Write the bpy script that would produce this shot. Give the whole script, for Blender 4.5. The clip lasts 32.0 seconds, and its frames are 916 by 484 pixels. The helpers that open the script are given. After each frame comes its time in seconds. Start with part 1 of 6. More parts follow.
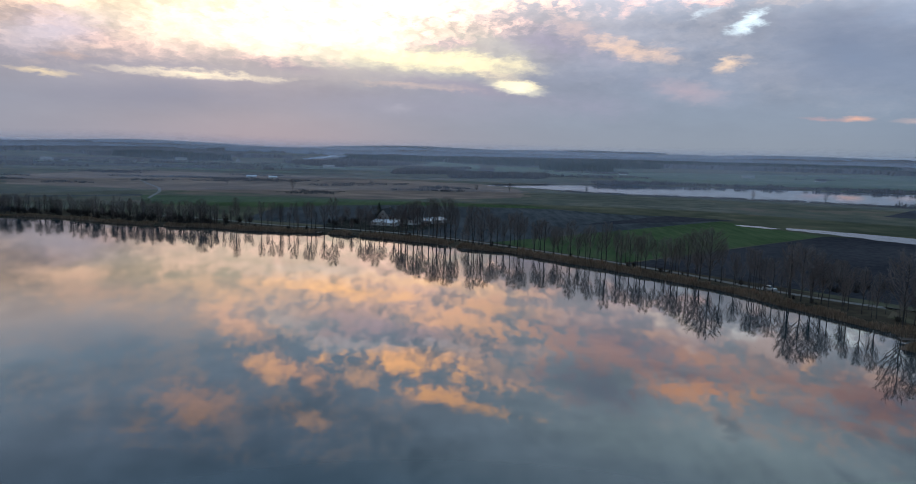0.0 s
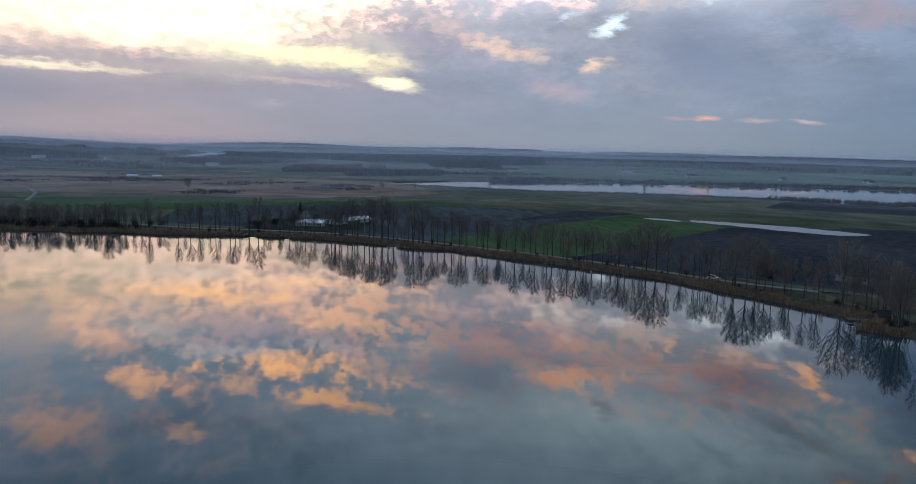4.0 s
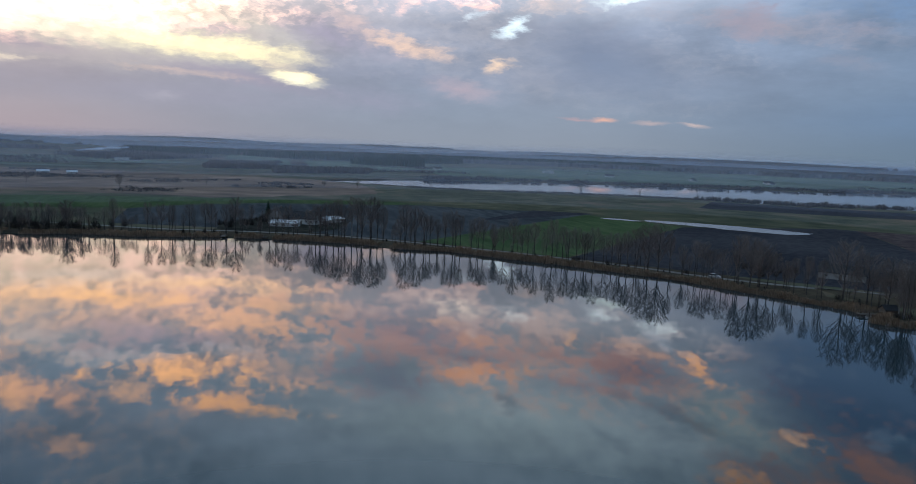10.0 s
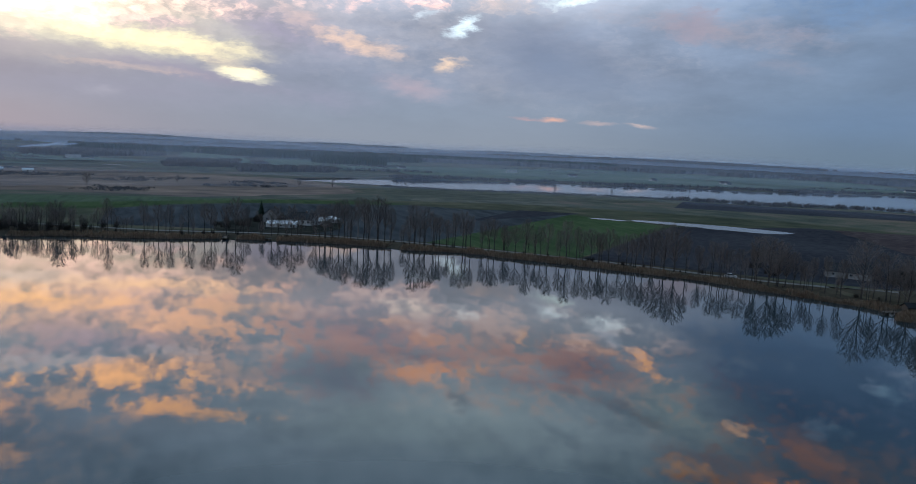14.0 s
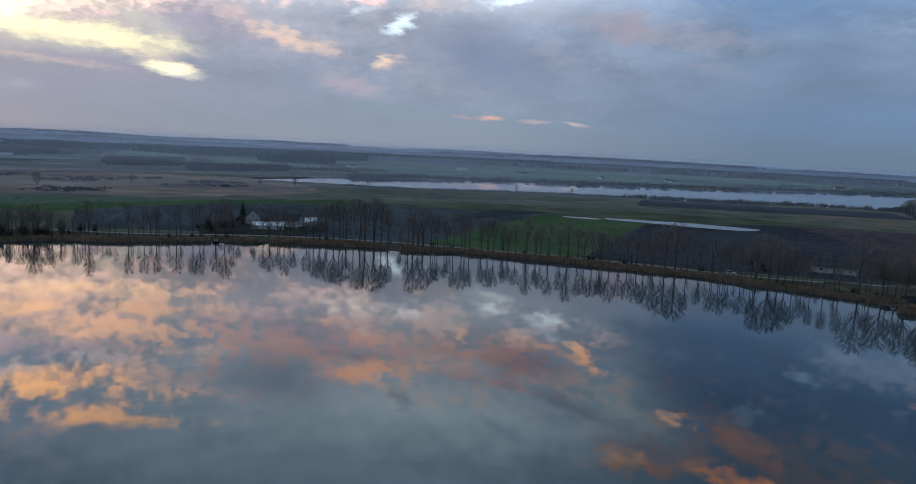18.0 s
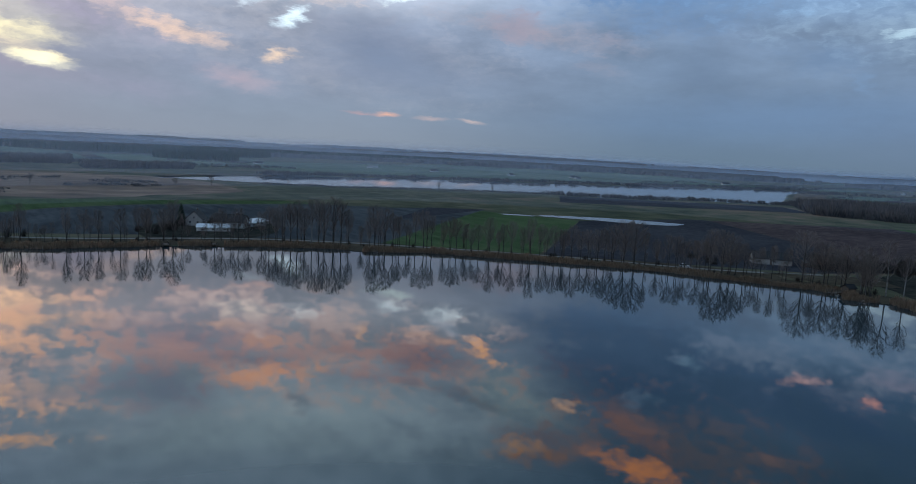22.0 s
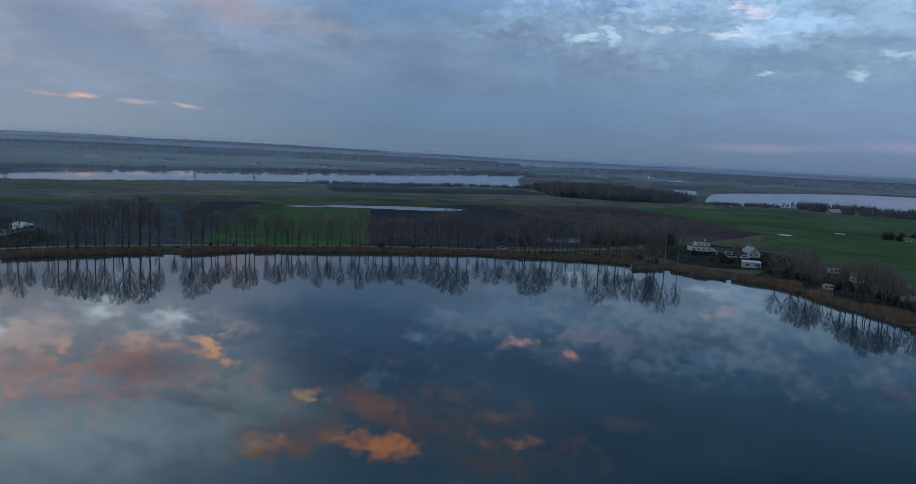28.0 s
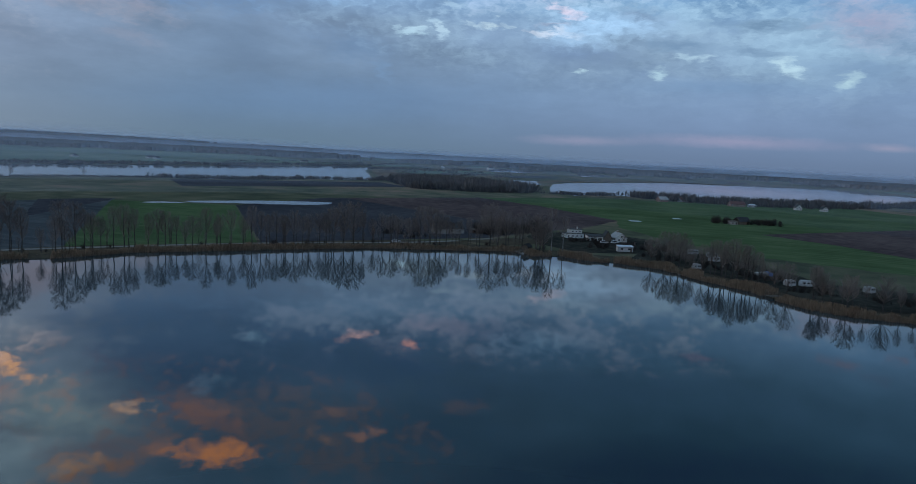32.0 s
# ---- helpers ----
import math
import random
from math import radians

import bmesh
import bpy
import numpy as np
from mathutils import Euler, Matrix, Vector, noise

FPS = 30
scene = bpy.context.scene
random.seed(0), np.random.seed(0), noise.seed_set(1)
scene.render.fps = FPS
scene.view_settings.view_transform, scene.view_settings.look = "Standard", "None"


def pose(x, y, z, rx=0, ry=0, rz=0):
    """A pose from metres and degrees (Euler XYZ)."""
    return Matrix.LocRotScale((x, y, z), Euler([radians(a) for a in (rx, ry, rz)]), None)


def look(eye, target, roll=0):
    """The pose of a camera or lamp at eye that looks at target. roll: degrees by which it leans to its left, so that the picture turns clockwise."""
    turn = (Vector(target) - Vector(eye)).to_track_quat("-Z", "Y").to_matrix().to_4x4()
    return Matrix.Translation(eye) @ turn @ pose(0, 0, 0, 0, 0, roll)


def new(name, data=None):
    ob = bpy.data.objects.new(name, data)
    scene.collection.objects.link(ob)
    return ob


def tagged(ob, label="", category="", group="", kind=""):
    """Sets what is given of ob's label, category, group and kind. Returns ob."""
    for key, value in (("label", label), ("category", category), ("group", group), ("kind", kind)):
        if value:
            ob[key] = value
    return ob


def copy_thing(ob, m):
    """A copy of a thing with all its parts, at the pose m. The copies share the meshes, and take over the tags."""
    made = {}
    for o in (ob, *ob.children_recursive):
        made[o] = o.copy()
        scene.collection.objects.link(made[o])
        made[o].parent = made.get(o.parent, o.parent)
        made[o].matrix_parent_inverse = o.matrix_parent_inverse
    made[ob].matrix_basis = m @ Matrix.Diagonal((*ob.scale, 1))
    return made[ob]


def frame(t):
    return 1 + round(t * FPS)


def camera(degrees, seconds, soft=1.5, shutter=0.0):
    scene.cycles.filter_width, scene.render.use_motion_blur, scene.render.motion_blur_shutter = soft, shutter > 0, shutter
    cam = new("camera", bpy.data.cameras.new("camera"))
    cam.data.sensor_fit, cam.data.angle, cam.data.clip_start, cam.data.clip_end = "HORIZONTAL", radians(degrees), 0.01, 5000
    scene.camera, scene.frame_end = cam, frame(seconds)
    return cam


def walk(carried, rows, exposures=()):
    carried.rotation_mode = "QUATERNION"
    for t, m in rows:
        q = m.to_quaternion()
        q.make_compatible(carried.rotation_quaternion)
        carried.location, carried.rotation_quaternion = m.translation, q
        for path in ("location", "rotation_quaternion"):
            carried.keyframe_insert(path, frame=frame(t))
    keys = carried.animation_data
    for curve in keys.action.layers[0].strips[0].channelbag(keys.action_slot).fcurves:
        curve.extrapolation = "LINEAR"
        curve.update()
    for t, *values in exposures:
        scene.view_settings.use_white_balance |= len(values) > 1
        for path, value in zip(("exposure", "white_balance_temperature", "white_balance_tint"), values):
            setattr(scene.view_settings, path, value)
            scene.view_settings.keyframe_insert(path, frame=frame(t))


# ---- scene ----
cam = camera(68.9, 32.0, soft=0.9)
PATH = [
    (0.0, pose(-0.00, 0.00, 44.80, 82.06, -1.42, 0.00)),
    (1.0, pose(-6.40, 0.22, 44.42, 82.12, -1.24, -3.37)),
    (2.0, pose(-13.28, 0.98, 44.38, 82.13, -1.26, -6.04)),
    (3.0, pose(-20.25, 2.74, 44.46, 82.08, -1.32, -8.03)),
    (3.5, pose(-23.68, 3.98, 44.43, 82.06, -1.37, -9.20)),
    (5.5, pose(-36.74, 8.04, 44.35, 82.06, -1.58, -13.00)),
    (6.0, pose(-39.86, 8.63, 44.36, 82.06, -1.68, -13.62)),
    (7.0, pose(-46.05, 9.98, 44.45, 82.09, -1.85, -14.90)),
    (8.0, pose(-52.43, 10.85, 44.62, 82.09, -2.00, -16.16)),
    (9.0, pose(-58.86, 12.28, 44.70, 82.10, -2.13, -17.33)),
    (10.0, pose(-65.15, 15.02, 44.59, 82.11, -2.26, -18.38)),
    (11.0, pose(-71.16, 17.98, 44.41, 82.13, -2.37, -19.40)),
    (12.0, pose(-77.00, 20.75, 44.24, 82.14, -2.49, -20.30)),
    (13.0, pose(-82.86, 23.48, 44.17, 82.16, -2.55, -21.30)),
    (14.0, pose(-88.92, 26.40, 44.10, 82.18, -2.63, -22.54)),
    (14.5, pose(-91.63, 27.88, 44.06, 82.19, -2.64, -23.20)),
    (16.5, pose(-103.80, 34.05, 43.90, 82.24, -2.70, -26.01)),
    (17.0, pose(-106.51, 35.67, 43.91, 82.25, -2.71, -26.63)),
    (18.0, pose(-112.11, 39.01, 43.87, 82.24, -2.72, -27.77)),
    (19.0, pose(-118.38, 42.71, 43.75, 82.24, -2.83, -29.23)),
    (20.0, pose(-124.15, 46.21, 43.66, 82.26, -2.83, -31.02)),
    (21.0, pose(-129.88, 50.02, 43.69, 82.29, -2.90, -33.07)),
    (22.0, pose(-135.93, 53.85, 43.58, 82.38, -2.88, -36.54)),
    (23.0, pose(-141.45, 58.40, 43.39, 82.47, -2.90, -40.15)),
    (24.0, pose(-146.04, 63.17, 43.18, 82.52, -2.85, -43.61)),
    (25.0, pose(-150.97, 67.25, 43.20, 82.53, -2.79, -47.80)),
    (25.5, pose(-154.05, 69.39, 43.29, 82.53, -2.77, -49.93)),
    (27.5, pose(-163.34, 79.93, 43.56, 82.43, -2.77, -57.49)),
    (28.0, pose(-165.46, 82.61, 43.61, 82.42, -2.77, -59.47)),
    (29.0, pose(-169.63, 87.91, 43.55, 82.41, -2.79, -63.21)),
    (30.0, pose(-172.63, 93.22, 43.48, 82.37, -2.78, -66.42)),
    (31.0, pose(-175.58, 99.10, 43.36, 82.37, -2.85, -69.88)),
    (32.0, pose(-178.79, 105.41, 43.21, 82.38, -2.91, -73.59)),
]
# the camera cools its white balance as it turns away from the sunset
walk(cam, PATH, [(0.0, 0.15, 6380, 10), (16.0, 0.13, 6280, 10), (24.0, 0.08, 6130, 8), (28.0, 0.04, 6050, 7), (32.0, 0.06, 5990, 6)])

# ------------------------------------------------------------ light
SUN_AZ, SUN_EL = -16.0, 1.6


def nd(tree, kind, **sets):
    n = tree.nodes.new(kind)
    for k, v in sets.items():
        if k in n.inputs:
            n.inputs[k].default_value = v
    return n


def wire(tree, a, b):
    tree.links.new(a, b)


def maths(tree, op, a, b=None, c=None):
    n = tree.nodes.new("ShaderNodeMath")
    n.operation = op
    for i, v in enumerate((a, b, c)):
        if v is None:
            continue
        if isinstance(v, (int, float)):
            n.inputs[i].default_value = v
        else:
            tree.links.new(v, n.inputs[i])
    return n.outputs[0]


def ramp(tree, fac, stops, mode="LINEAR"):
    n = tree.nodes.new("ShaderNodeValToRGB")
    n.color_ramp.interpolation = mode
    e = n.color_ramp.elements
    while len(e) < len(stops):
        e.new(0.5)
    for el, (p, c) in zip(e, stops):
        el.position = p
        el.color = (*c, 1) if len(c) == 3 else c
    tree.links.new(fac, n.inputs[0])
    return n.outputs[0]


def mixc(tree, fac, a, b, mode="MIX"):
    n = tree.nodes.new("ShaderNodeMix")
    n.data_type, n.blend_type = "RGBA", mode
    for i, v in ((0, fac), (6, a), (7, b)):
        if isinstance(v, (int, float)):
            n.inputs[i].default_value = v
        elif isinstance(v, tuple):
            n.inputs[i].default_value = (*v, 1)
        else:
            tree.links.new(v, n.inputs[i])
    return n.outputs[2]


def noise_out(tree, vec, scale, detail=4.0, rough=0.55, out=0):
    n = tree.nodes.new("ShaderNodeTexNoise")
    n.inputs["Scale"].default_value = scale
    n.inputs["Detail"].default_value = detail
    n.inputs["Roughness"].default_value = rough
    tree.links.new(vec, n.inputs["Vector"])
    return n.outputs[out]


# BASE: elevation / 60 and the sky's colour, for four bearings
# CLOUDS: azimuth, elevation, half width, half height, tilt, cover, raggedness, colour
BASE_SUNSET = [(0.005, (0.272, 0.291, 0.355)), (0.05, (0.276, 0.296, 0.364)), (0.1, (0.345, 0.327, 0.379)), (0.167, (0.66, 0.509, 0.415)), (0.217, (1.27, 1.08, 1.02)), (0.267, (0.674, 0.868, 1.07)), (0.367, (0.585, 0.772, 1.03)), (0.467, (0.421, 0.69, 1.02)), (1.0, (0.252, 0.414, 0.613))]
BASE_NORTH = [(0.005, (0.247, 0.29, 0.352)), (0.05, (0.243, 0.295, 0.377)), (0.1, (0.259, 0.303, 0.402)), (0.167, (0.296, 0.34, 0.44)), (0.217, (0.603, 0.645, 0.74)), (0.267, (0.724, 0.836, 0.942)), (0.367, (1.04, 1.3, 1.49)), (0.467, (0.855, 1.24, 1.57)), (1.0, (0.513, 0.743, 0.942))]
BASE_EAST = [(0.005, (0.137, 0.199, 0.27)), (0.05, (0.145, 0.216, 0.319)), (0.1, (0.174, 0.242, 0.346)), (0.167, (0.206, 0.281, 0.403)), (0.217, (0.25, 0.377, 0.571)), (0.267, (0.131, 0.246, 0.438)), (0.367, (0.184, 0.309, 0.474)), (0.467, (0.208, 0.377, 0.578)), (1.0, (0.125, 0.226, 0.347))]
BASE_DUSK = [(0.005, (0.146, 0.198, 0.301)), (0.05, (0.194, 0.266, 0.405)), (0.1, (0.205, 0.293, 0.439)), (0.167, (0.246, 0.351, 0.498)), (0.217, (0.175, 0.325, 0.53)), (0.267, (0.112, 0.232, 0.375)), (0.367, (0.06, 0.146, 0.24)), (0.467, (0.038, 0.082, 0.156)), (1.0, (0.022, 0.048, 0.098))]
CLOUDS_1 = [(-13.7, 9.1, 15.7, 2.75, -3, 0.9, 0.3, 1.3, 1.2, 0.81),
    (-31.2, 8.9, 2.5, 0.78, -4, 0.6, 0.6, 0.41, 0.34, 0.37),
    (-27.8, 7.7, 6.3, 0.82, -9, 0.9, 0.6, 0.36, 0.29, 0.34),
    (-14.4, 6.4, 7.1, 0.77, -4, 0.9, 0.6, 0.36, 0.31, 0.38),
    (-0.1, 5.2, 7.1, 0.67, -7, 0.85, 0.6, 0.36, 0.32, 0.4),
    (-24.7, 3.4, 10.1, 1.05, 1, 0.7, 0.6, 0.27, 0.27, 0.34),
    (-3.0, 3.4, 10.9, 1.06, -0, 0.6, 0.6, 0.34, 0.33, 0.41),
    (-31.8, 4.9, 2.1, 0.20, -4, 0.9, 1.0, 0.85, 0.68, 0.46),
    (-29.9, 6.1, 1.8, 0.20, -3, 0.6, 1.0, 0.64, 0.46, 0.39)]
CLOUDS_2 = [(-20.9, 5.3, 6.0, 0.27, -0, 0.95, 1.0, 1.2, 1, 0.71),
    (-3.3, 5.1, 3.9, 0.24, -3, 0.7, 1.0, 0.9, 0.64, 0.48),
    (2.8, 6.3, 2.8, 0.42, -13, 0.6, 0.8, 0.95, 0.79, 0.57),
    (4.9, 5.1, 2.1, 0.38, -6, 1, 0.6, 1.3, 1.2, 0.84),
    (-12.1, 7.8, 3.9, 0.41, -0, 0.8, 1.0, 0.66, 0.5, 0.44),
    (-1.4, 8.5, 3.9, 0.65, -2, 0.8, 1.0, 0.51, 0.42, 0.48),
    (-24.9, 8.3, 2.4, 0.42, -5, 0.6, 1.0, 0.6, 0.48, 0.43),
    (-14.6, 9.7, 1.1, 0.22, 4, 0.7, 1.0, 0.65, 0.52, 0.46),
    (-22.8, 4.0, 2.7, 0.62, -1, 0.6, 1.0, 0.29, 0.29, 0.36)]
CLOUDS_3 = [(-5.2, 3.2, 1.5, 0.38, 2, 0.5, 1.0, 0.45, 0.43, 0.49),
    (-1.4, 7.2, 6.9, 0.66, -3, 1, 0.6, 1.4, 1.2, 0.69),
    (-3.0, 5.1, 5.2, 0.33, 2, 0.7, 0.5, 0.36, 0.35, 0.41),
    (4.9, 5.4, 2.0, 0.35, -5, 1, 0.6, 1.4, 1.2, 0.74),
    (19.6, 9.0, 15.5, 3.03, -8, 0.27, 2.0, 0.56, 0.52, 0.53),
    (7.8, 8.9, 4.9, 1.18, -11, 0.8, 1.0, 0.38, 0.35, 0.46),
    (29.1, 8.3, 4.8, 2.11, -11, 0.8, 0.6, 0.19, 0.23, 0.33),
    (11.4, 3.8, 3.8, 0.94, -6, 0.6, 1.0, 0.33, 0.33, 0.43),
    (30.6, 6.9, 6.2, 1.96, -11, 0.6, 0.6, 0.18, 0.24, 0.35)]
CLOUDS_4 = [(56.1, 6.7, 3.7, 2.45, -20, 0.55, 0.6, 0.14, 0.2, 0.3),
    (13.7, 8.3, 3.5, 0.58, -9, 0.9, 1.0, 0.95, 0.67, 0.51),
    (18.4, 4.9, 2.9, 0.68, -9, 0.6, 1.0, 0.54, 0.41, 0.45),
    (22.8, 10.1, 1.1, 0.50, 31, 1, 0.7, 1, 1.2, 1.3),
    (18.9, 10.7, 0.8, 0.34, 16, 0.9, 1.0, 0.7, 0.79, 0.88),
    (21.6, 6.9, 1.3, 0.39, 10, 1, 1.0, 0.89, 0.67, 0.51),
    (30.3, 2.9, 1.0, 0.17, -0, 1, 0.4, 0.8, 0.45, 0.34),
    (28.1, 2.9, 1.3, 0.13, -2, 0.8, 0.4, 0.49, 0.34, 0.36),
    (42.8, 10.1, 6.8, 0.96, -8, 0.6, 1.0, 0.4, 0.35, 0.38)]
CLOUDS_5 = [(48.0, 7.3, 2.4, 0.52, -8, 0.4, 1.0, 0.31, 0.3, 0.36),
    (26.0, 11.7, 2.7, 0.49, -1, 0.8, 1.0, 0.69, 0.59, 0.57),
    (31.4, 12.2, 1.6, 0.31, 5, 0.9, 1.0, 0.94, 1.1, 1.1),
    (34.2, 2.7, 1.3, 0.14, 2, 0.8, 0.4, 0.51, 0.41, 0.41),
    (37.5, 2.7, 1.1, 0.14, -7, 0.9, 0.4, 0.57, 0.46, 0.44),
    (9.1, 9.8, 1.6, 0.61, -18, 0.6, 1.0, 0.79, 0.59, 0.53),
    (40.9, 10.6, 2.5, 1.08, -10, 0.6, 1.0, 0.33, 0.29, 0.36),
    (48.3, 9.8, 1.5, 0.46, -3, 0.4, 1.0, 0.32, 0.3, 0.36),
    (64.3, 8.3, 3.7, 1.09, -8, 0.5, 1.0, 0.12, 0.2, 0.34)]
CLOUDS_6 = [(64.4, 4.2, 14.1, 1.70, 3, 0.5, 0.5, 0.16, 0.26, 0.43),
    (99.8, 9.1, 7.7, 2.41, -7, 0.8, 0.8, 0.36, 0.52, 0.67),
    (87.5, 11.9, 9.5, 0.87, -2, 0.75, 1.0, 0.35, 0.52, 0.69),
    (67.0, 6.4, 0.9, 0.51, -32, 0.5, 1.0, 0.2, 0.31, 0.48),
    (88.5, 9.8, 20.3, 3.31, -5, 0.22, 2.0, 0.5, 0.65, 0.75),
    (69.1, 10.6, 8.3, 1.85, -6, 0.16, 2.0, 0.35, 0.5, 0.66),
    (87.9, 11.4, 2.6, 0.61, -6, 0.9, 1.0, 0.18, 0.24, 0.35),
    (96.9, 10.7, 3.7, 0.38, -3, 0.9, 1.0, 0.16, 0.25, 0.37),
    (97.1, 8.7, 2.3, 0.38, -4, 0.85, 1.0, 0.18, 0.27, 0.4)]
CLOUDS_7 = [(103.8, 10.4, 3.2, 1.26, -16, 0.85, 1.0, 0.38, 0.36, 0.48),
    (91.1, 9.4, 3.1, 0.61, -5, 0.85, 1.0, 0.17, 0.26, 0.39),
    (103.8, 7.2, 3.5, 0.73, -6, 0.85, 1.0, 0.21, 0.31, 0.46),
    (82.7, 8.6, 4.9, 0.87, -3, 0.8, 1.0, 0.16, 0.23, 0.37),
    (94.7, 6.1, 6.8, 0.58, 0, 0.7, 1.0, 0.19, 0.29, 0.45),
    (69.5, 9.7, 1.0, 0.18, 1, 0.9, 1.0, 0.51, 0.66, 0.77),
    (71.5, 10.0, 0.9, 0.23, -36, 0.9, 1.0, 0.51, 0.66, 0.77),
    (75.7, 10.5, 1.3, 0.23, -3, 0.95, 1.0, 0.6, 0.72, 0.77),
    (80.9, 10.1, 2.5, 0.23, -1, 0.95, 1.0, 0.7, 0.68, 0.72)]
CLOUDS_8 = [(81.0, 10.7, 1.4, 0.22, -4, 0.7, 1.0, 0.46, 0.45, 0.54),
    (89.5, 7.0, 0.8, 0.32, -2, 0.9, 1.0, 0.47, 0.63, 0.71),
    (99.3, 7.5, 1.1, 0.34, -33, 0.9, 1.0, 0.54, 0.7, 0.77),
    (102.9, 6.6, 0.8, 0.37, 30, 0.9, 1.0, 0.5, 0.66, 0.71),
    (83.4, 7.1, 0.4, 0.19, -10, 0.9, 1.0, 0.47, 0.62, 0.7),
    (92.3, 8.3, 1.5, 0.22, -3, 0.85, 1.0, 0.48, 0.63, 0.73),
    (69.4, 9.6, 1.2, 0.21, -1, 0.9, 1.0, 0.45, 0.61, 0.72),
    (71.1, 10.5, 0.6, 0.24, -13, 0.9, 1.0, 0.42, 0.57, 0.7),
    (75.3, 10.3, 1.1, 0.31, -6, 0.9, 1.0, 0.49, 0.63, 0.75)]
CLOUDS_9 = [(72.4, 11.8, 1.2, 0.28, 2, 0.9, 1.0, 0.42, 0.57, 0.71),
    (83.8, 1.5, 4.4, 0.34, 1, 0.8, 0.5, 0.29, 0.29, 0.4),
    (95.8, 1.9, 6.9, 0.41, -0, 0.8, 0.5, 0.33, 0.31, 0.43),
    (106.2, 1.9, 1.6, 0.25, -2, 0.8, 0.5, 0.34, 0.32, 0.42),
    (-23.3, 12.5, 11.6, 3.43, 14, 0.34, 2.0, 1.7, 1.1, 0.73),
    (-4.5, 14.1, 13.9, 3.95, 13, 0.37, 2.0, 2.5, 1.4, 0.93),
    (18.3, 16.9, 12.3, 3.24, 7, 0.37, 2.0, 1.9, 1.1, 0.83),
    (-20.7, 20.2, 11.2, 2.69, 14, 0.24, 2.0, 1.6, 1.1, 0.79),
    (-12.0, 9.3, 14.4, 1.67, 6, 0.8, 1.0, 2.1, 1.4, 1.1)]
CLOUDS_10 = [(-30.6, 7.8, 4.2, 1.12, 15, 0.7, 0.6, 0.79, 0.71, 0.8),
    (-30.5, 9.9, 3.6, 0.35, -0, 0.8, 1.0, 1.7, 1.1, 0.75),
    (-27.9, 15.7, 7.8, 2.27, 13, 0.7, 0.5, 0.47, 0.67, 0.89),
    (-14.4, 14.7, 3.4, 1.05, 9, 0.5, 0.6, 1.4, 1.5, 1.5),
    (-28.9, 11.3, 4.0, 0.96, 9, 0.6, 1.0, 1.5, 0.95, 0.69),
    (-33.3, 9.6, 1.4, 0.50, -2, 0.6, 1.0, 1.5, 1, 0.73),
    (-20.2, 11.9, 3.0, 0.98, 12, 0.85, 1.0, 2.2, 1.4, 0.88),
    (-13.0, 12.0, 3.9, 1.22, 6, 0.85, 1.0, 2.6, 1.6, 1),
    (-4.5, 11.9, 5.3, 2.09, 15, 0.75, 1.0, 2.4, 1.5, 1.2)]
CLOUDS_11 = [(-6.2, 15.6, 5.9, 1.22, 6, 0.7, 1.0, 1.2, 1, 1.2),
    (1.2, 14.6, 5.7, 0.89, 6, 0.85, 1.0, 2.9, 1.6, 0.91),
    (-17.3, 15.1, 2.9, 1.18, 37, 0.8, 1.0, 2.4, 1.4, 0.95),
    (-6.5, 16.8, 7.6, 0.54, 1, 0.6, 1.0, 1.5, 1.6, 1.7),
    (-16.5, 18.1, 2.0, 0.89, 27, 0.74, 0.9, 3.4, 1.8, 0.95),
    (-12.5, 19.3, 2.4, 0.94, 33, 0.7, 0.9, 3.2, 1.7, 1),
    (-8.5, 18.7, 1.9, 0.77, 18, 0.74, 0.9, 3.8, 2.1, 1.1),
    (-2.7, 18.1, 4.3, 0.92, 7, 0.82, 0.9, 4.3, 2.2, 1),
    (4.2, 18.6, 2.6, 0.68, 9, 0.57, 0.9, 2, 1.4, 1.1)]
CLOUDS_12 = [(5.9, 17.0, 2.8, 0.58, 3, 0.57, 0.9, 2.9, 1.6, 1.1),
    (-1.8, 20.9, 2.8, 0.81, -7, 0.74, 0.9, 3.7, 2, 1.1),
    (2.5, 21.7, 0.6, 0.28, -2, 0.66, 0.9, 1.9, 1.3, 0.94),
    (-26.3, 21.2, 1.7, 0.81, 2, 0.8, 1.0, 1.2, 0.92, 0.81),
    (-21.8, 20.3, 3.2, 1.20, 12, 0.7, 0.9, 2.1, 1.2, 0.84),
    (-22.4, 21.5, 1.5, 0.57, -0, 0.66, 0.9, 1.6, 1, 0.73),
    (-15.1, 21.3, 1.7, 0.50, 18, 0.66, 0.9, 1.4, 1, 0.86),
    (-12.3, 22.9, 1.5, 0.59, 25, 0.74, 0.9, 3.1, 1.8, 1.1),
    (-10.7, 10.6, 5.9, 0.44, 5, 0.5, 1.0, 1.8, 1.6, 1.4)]
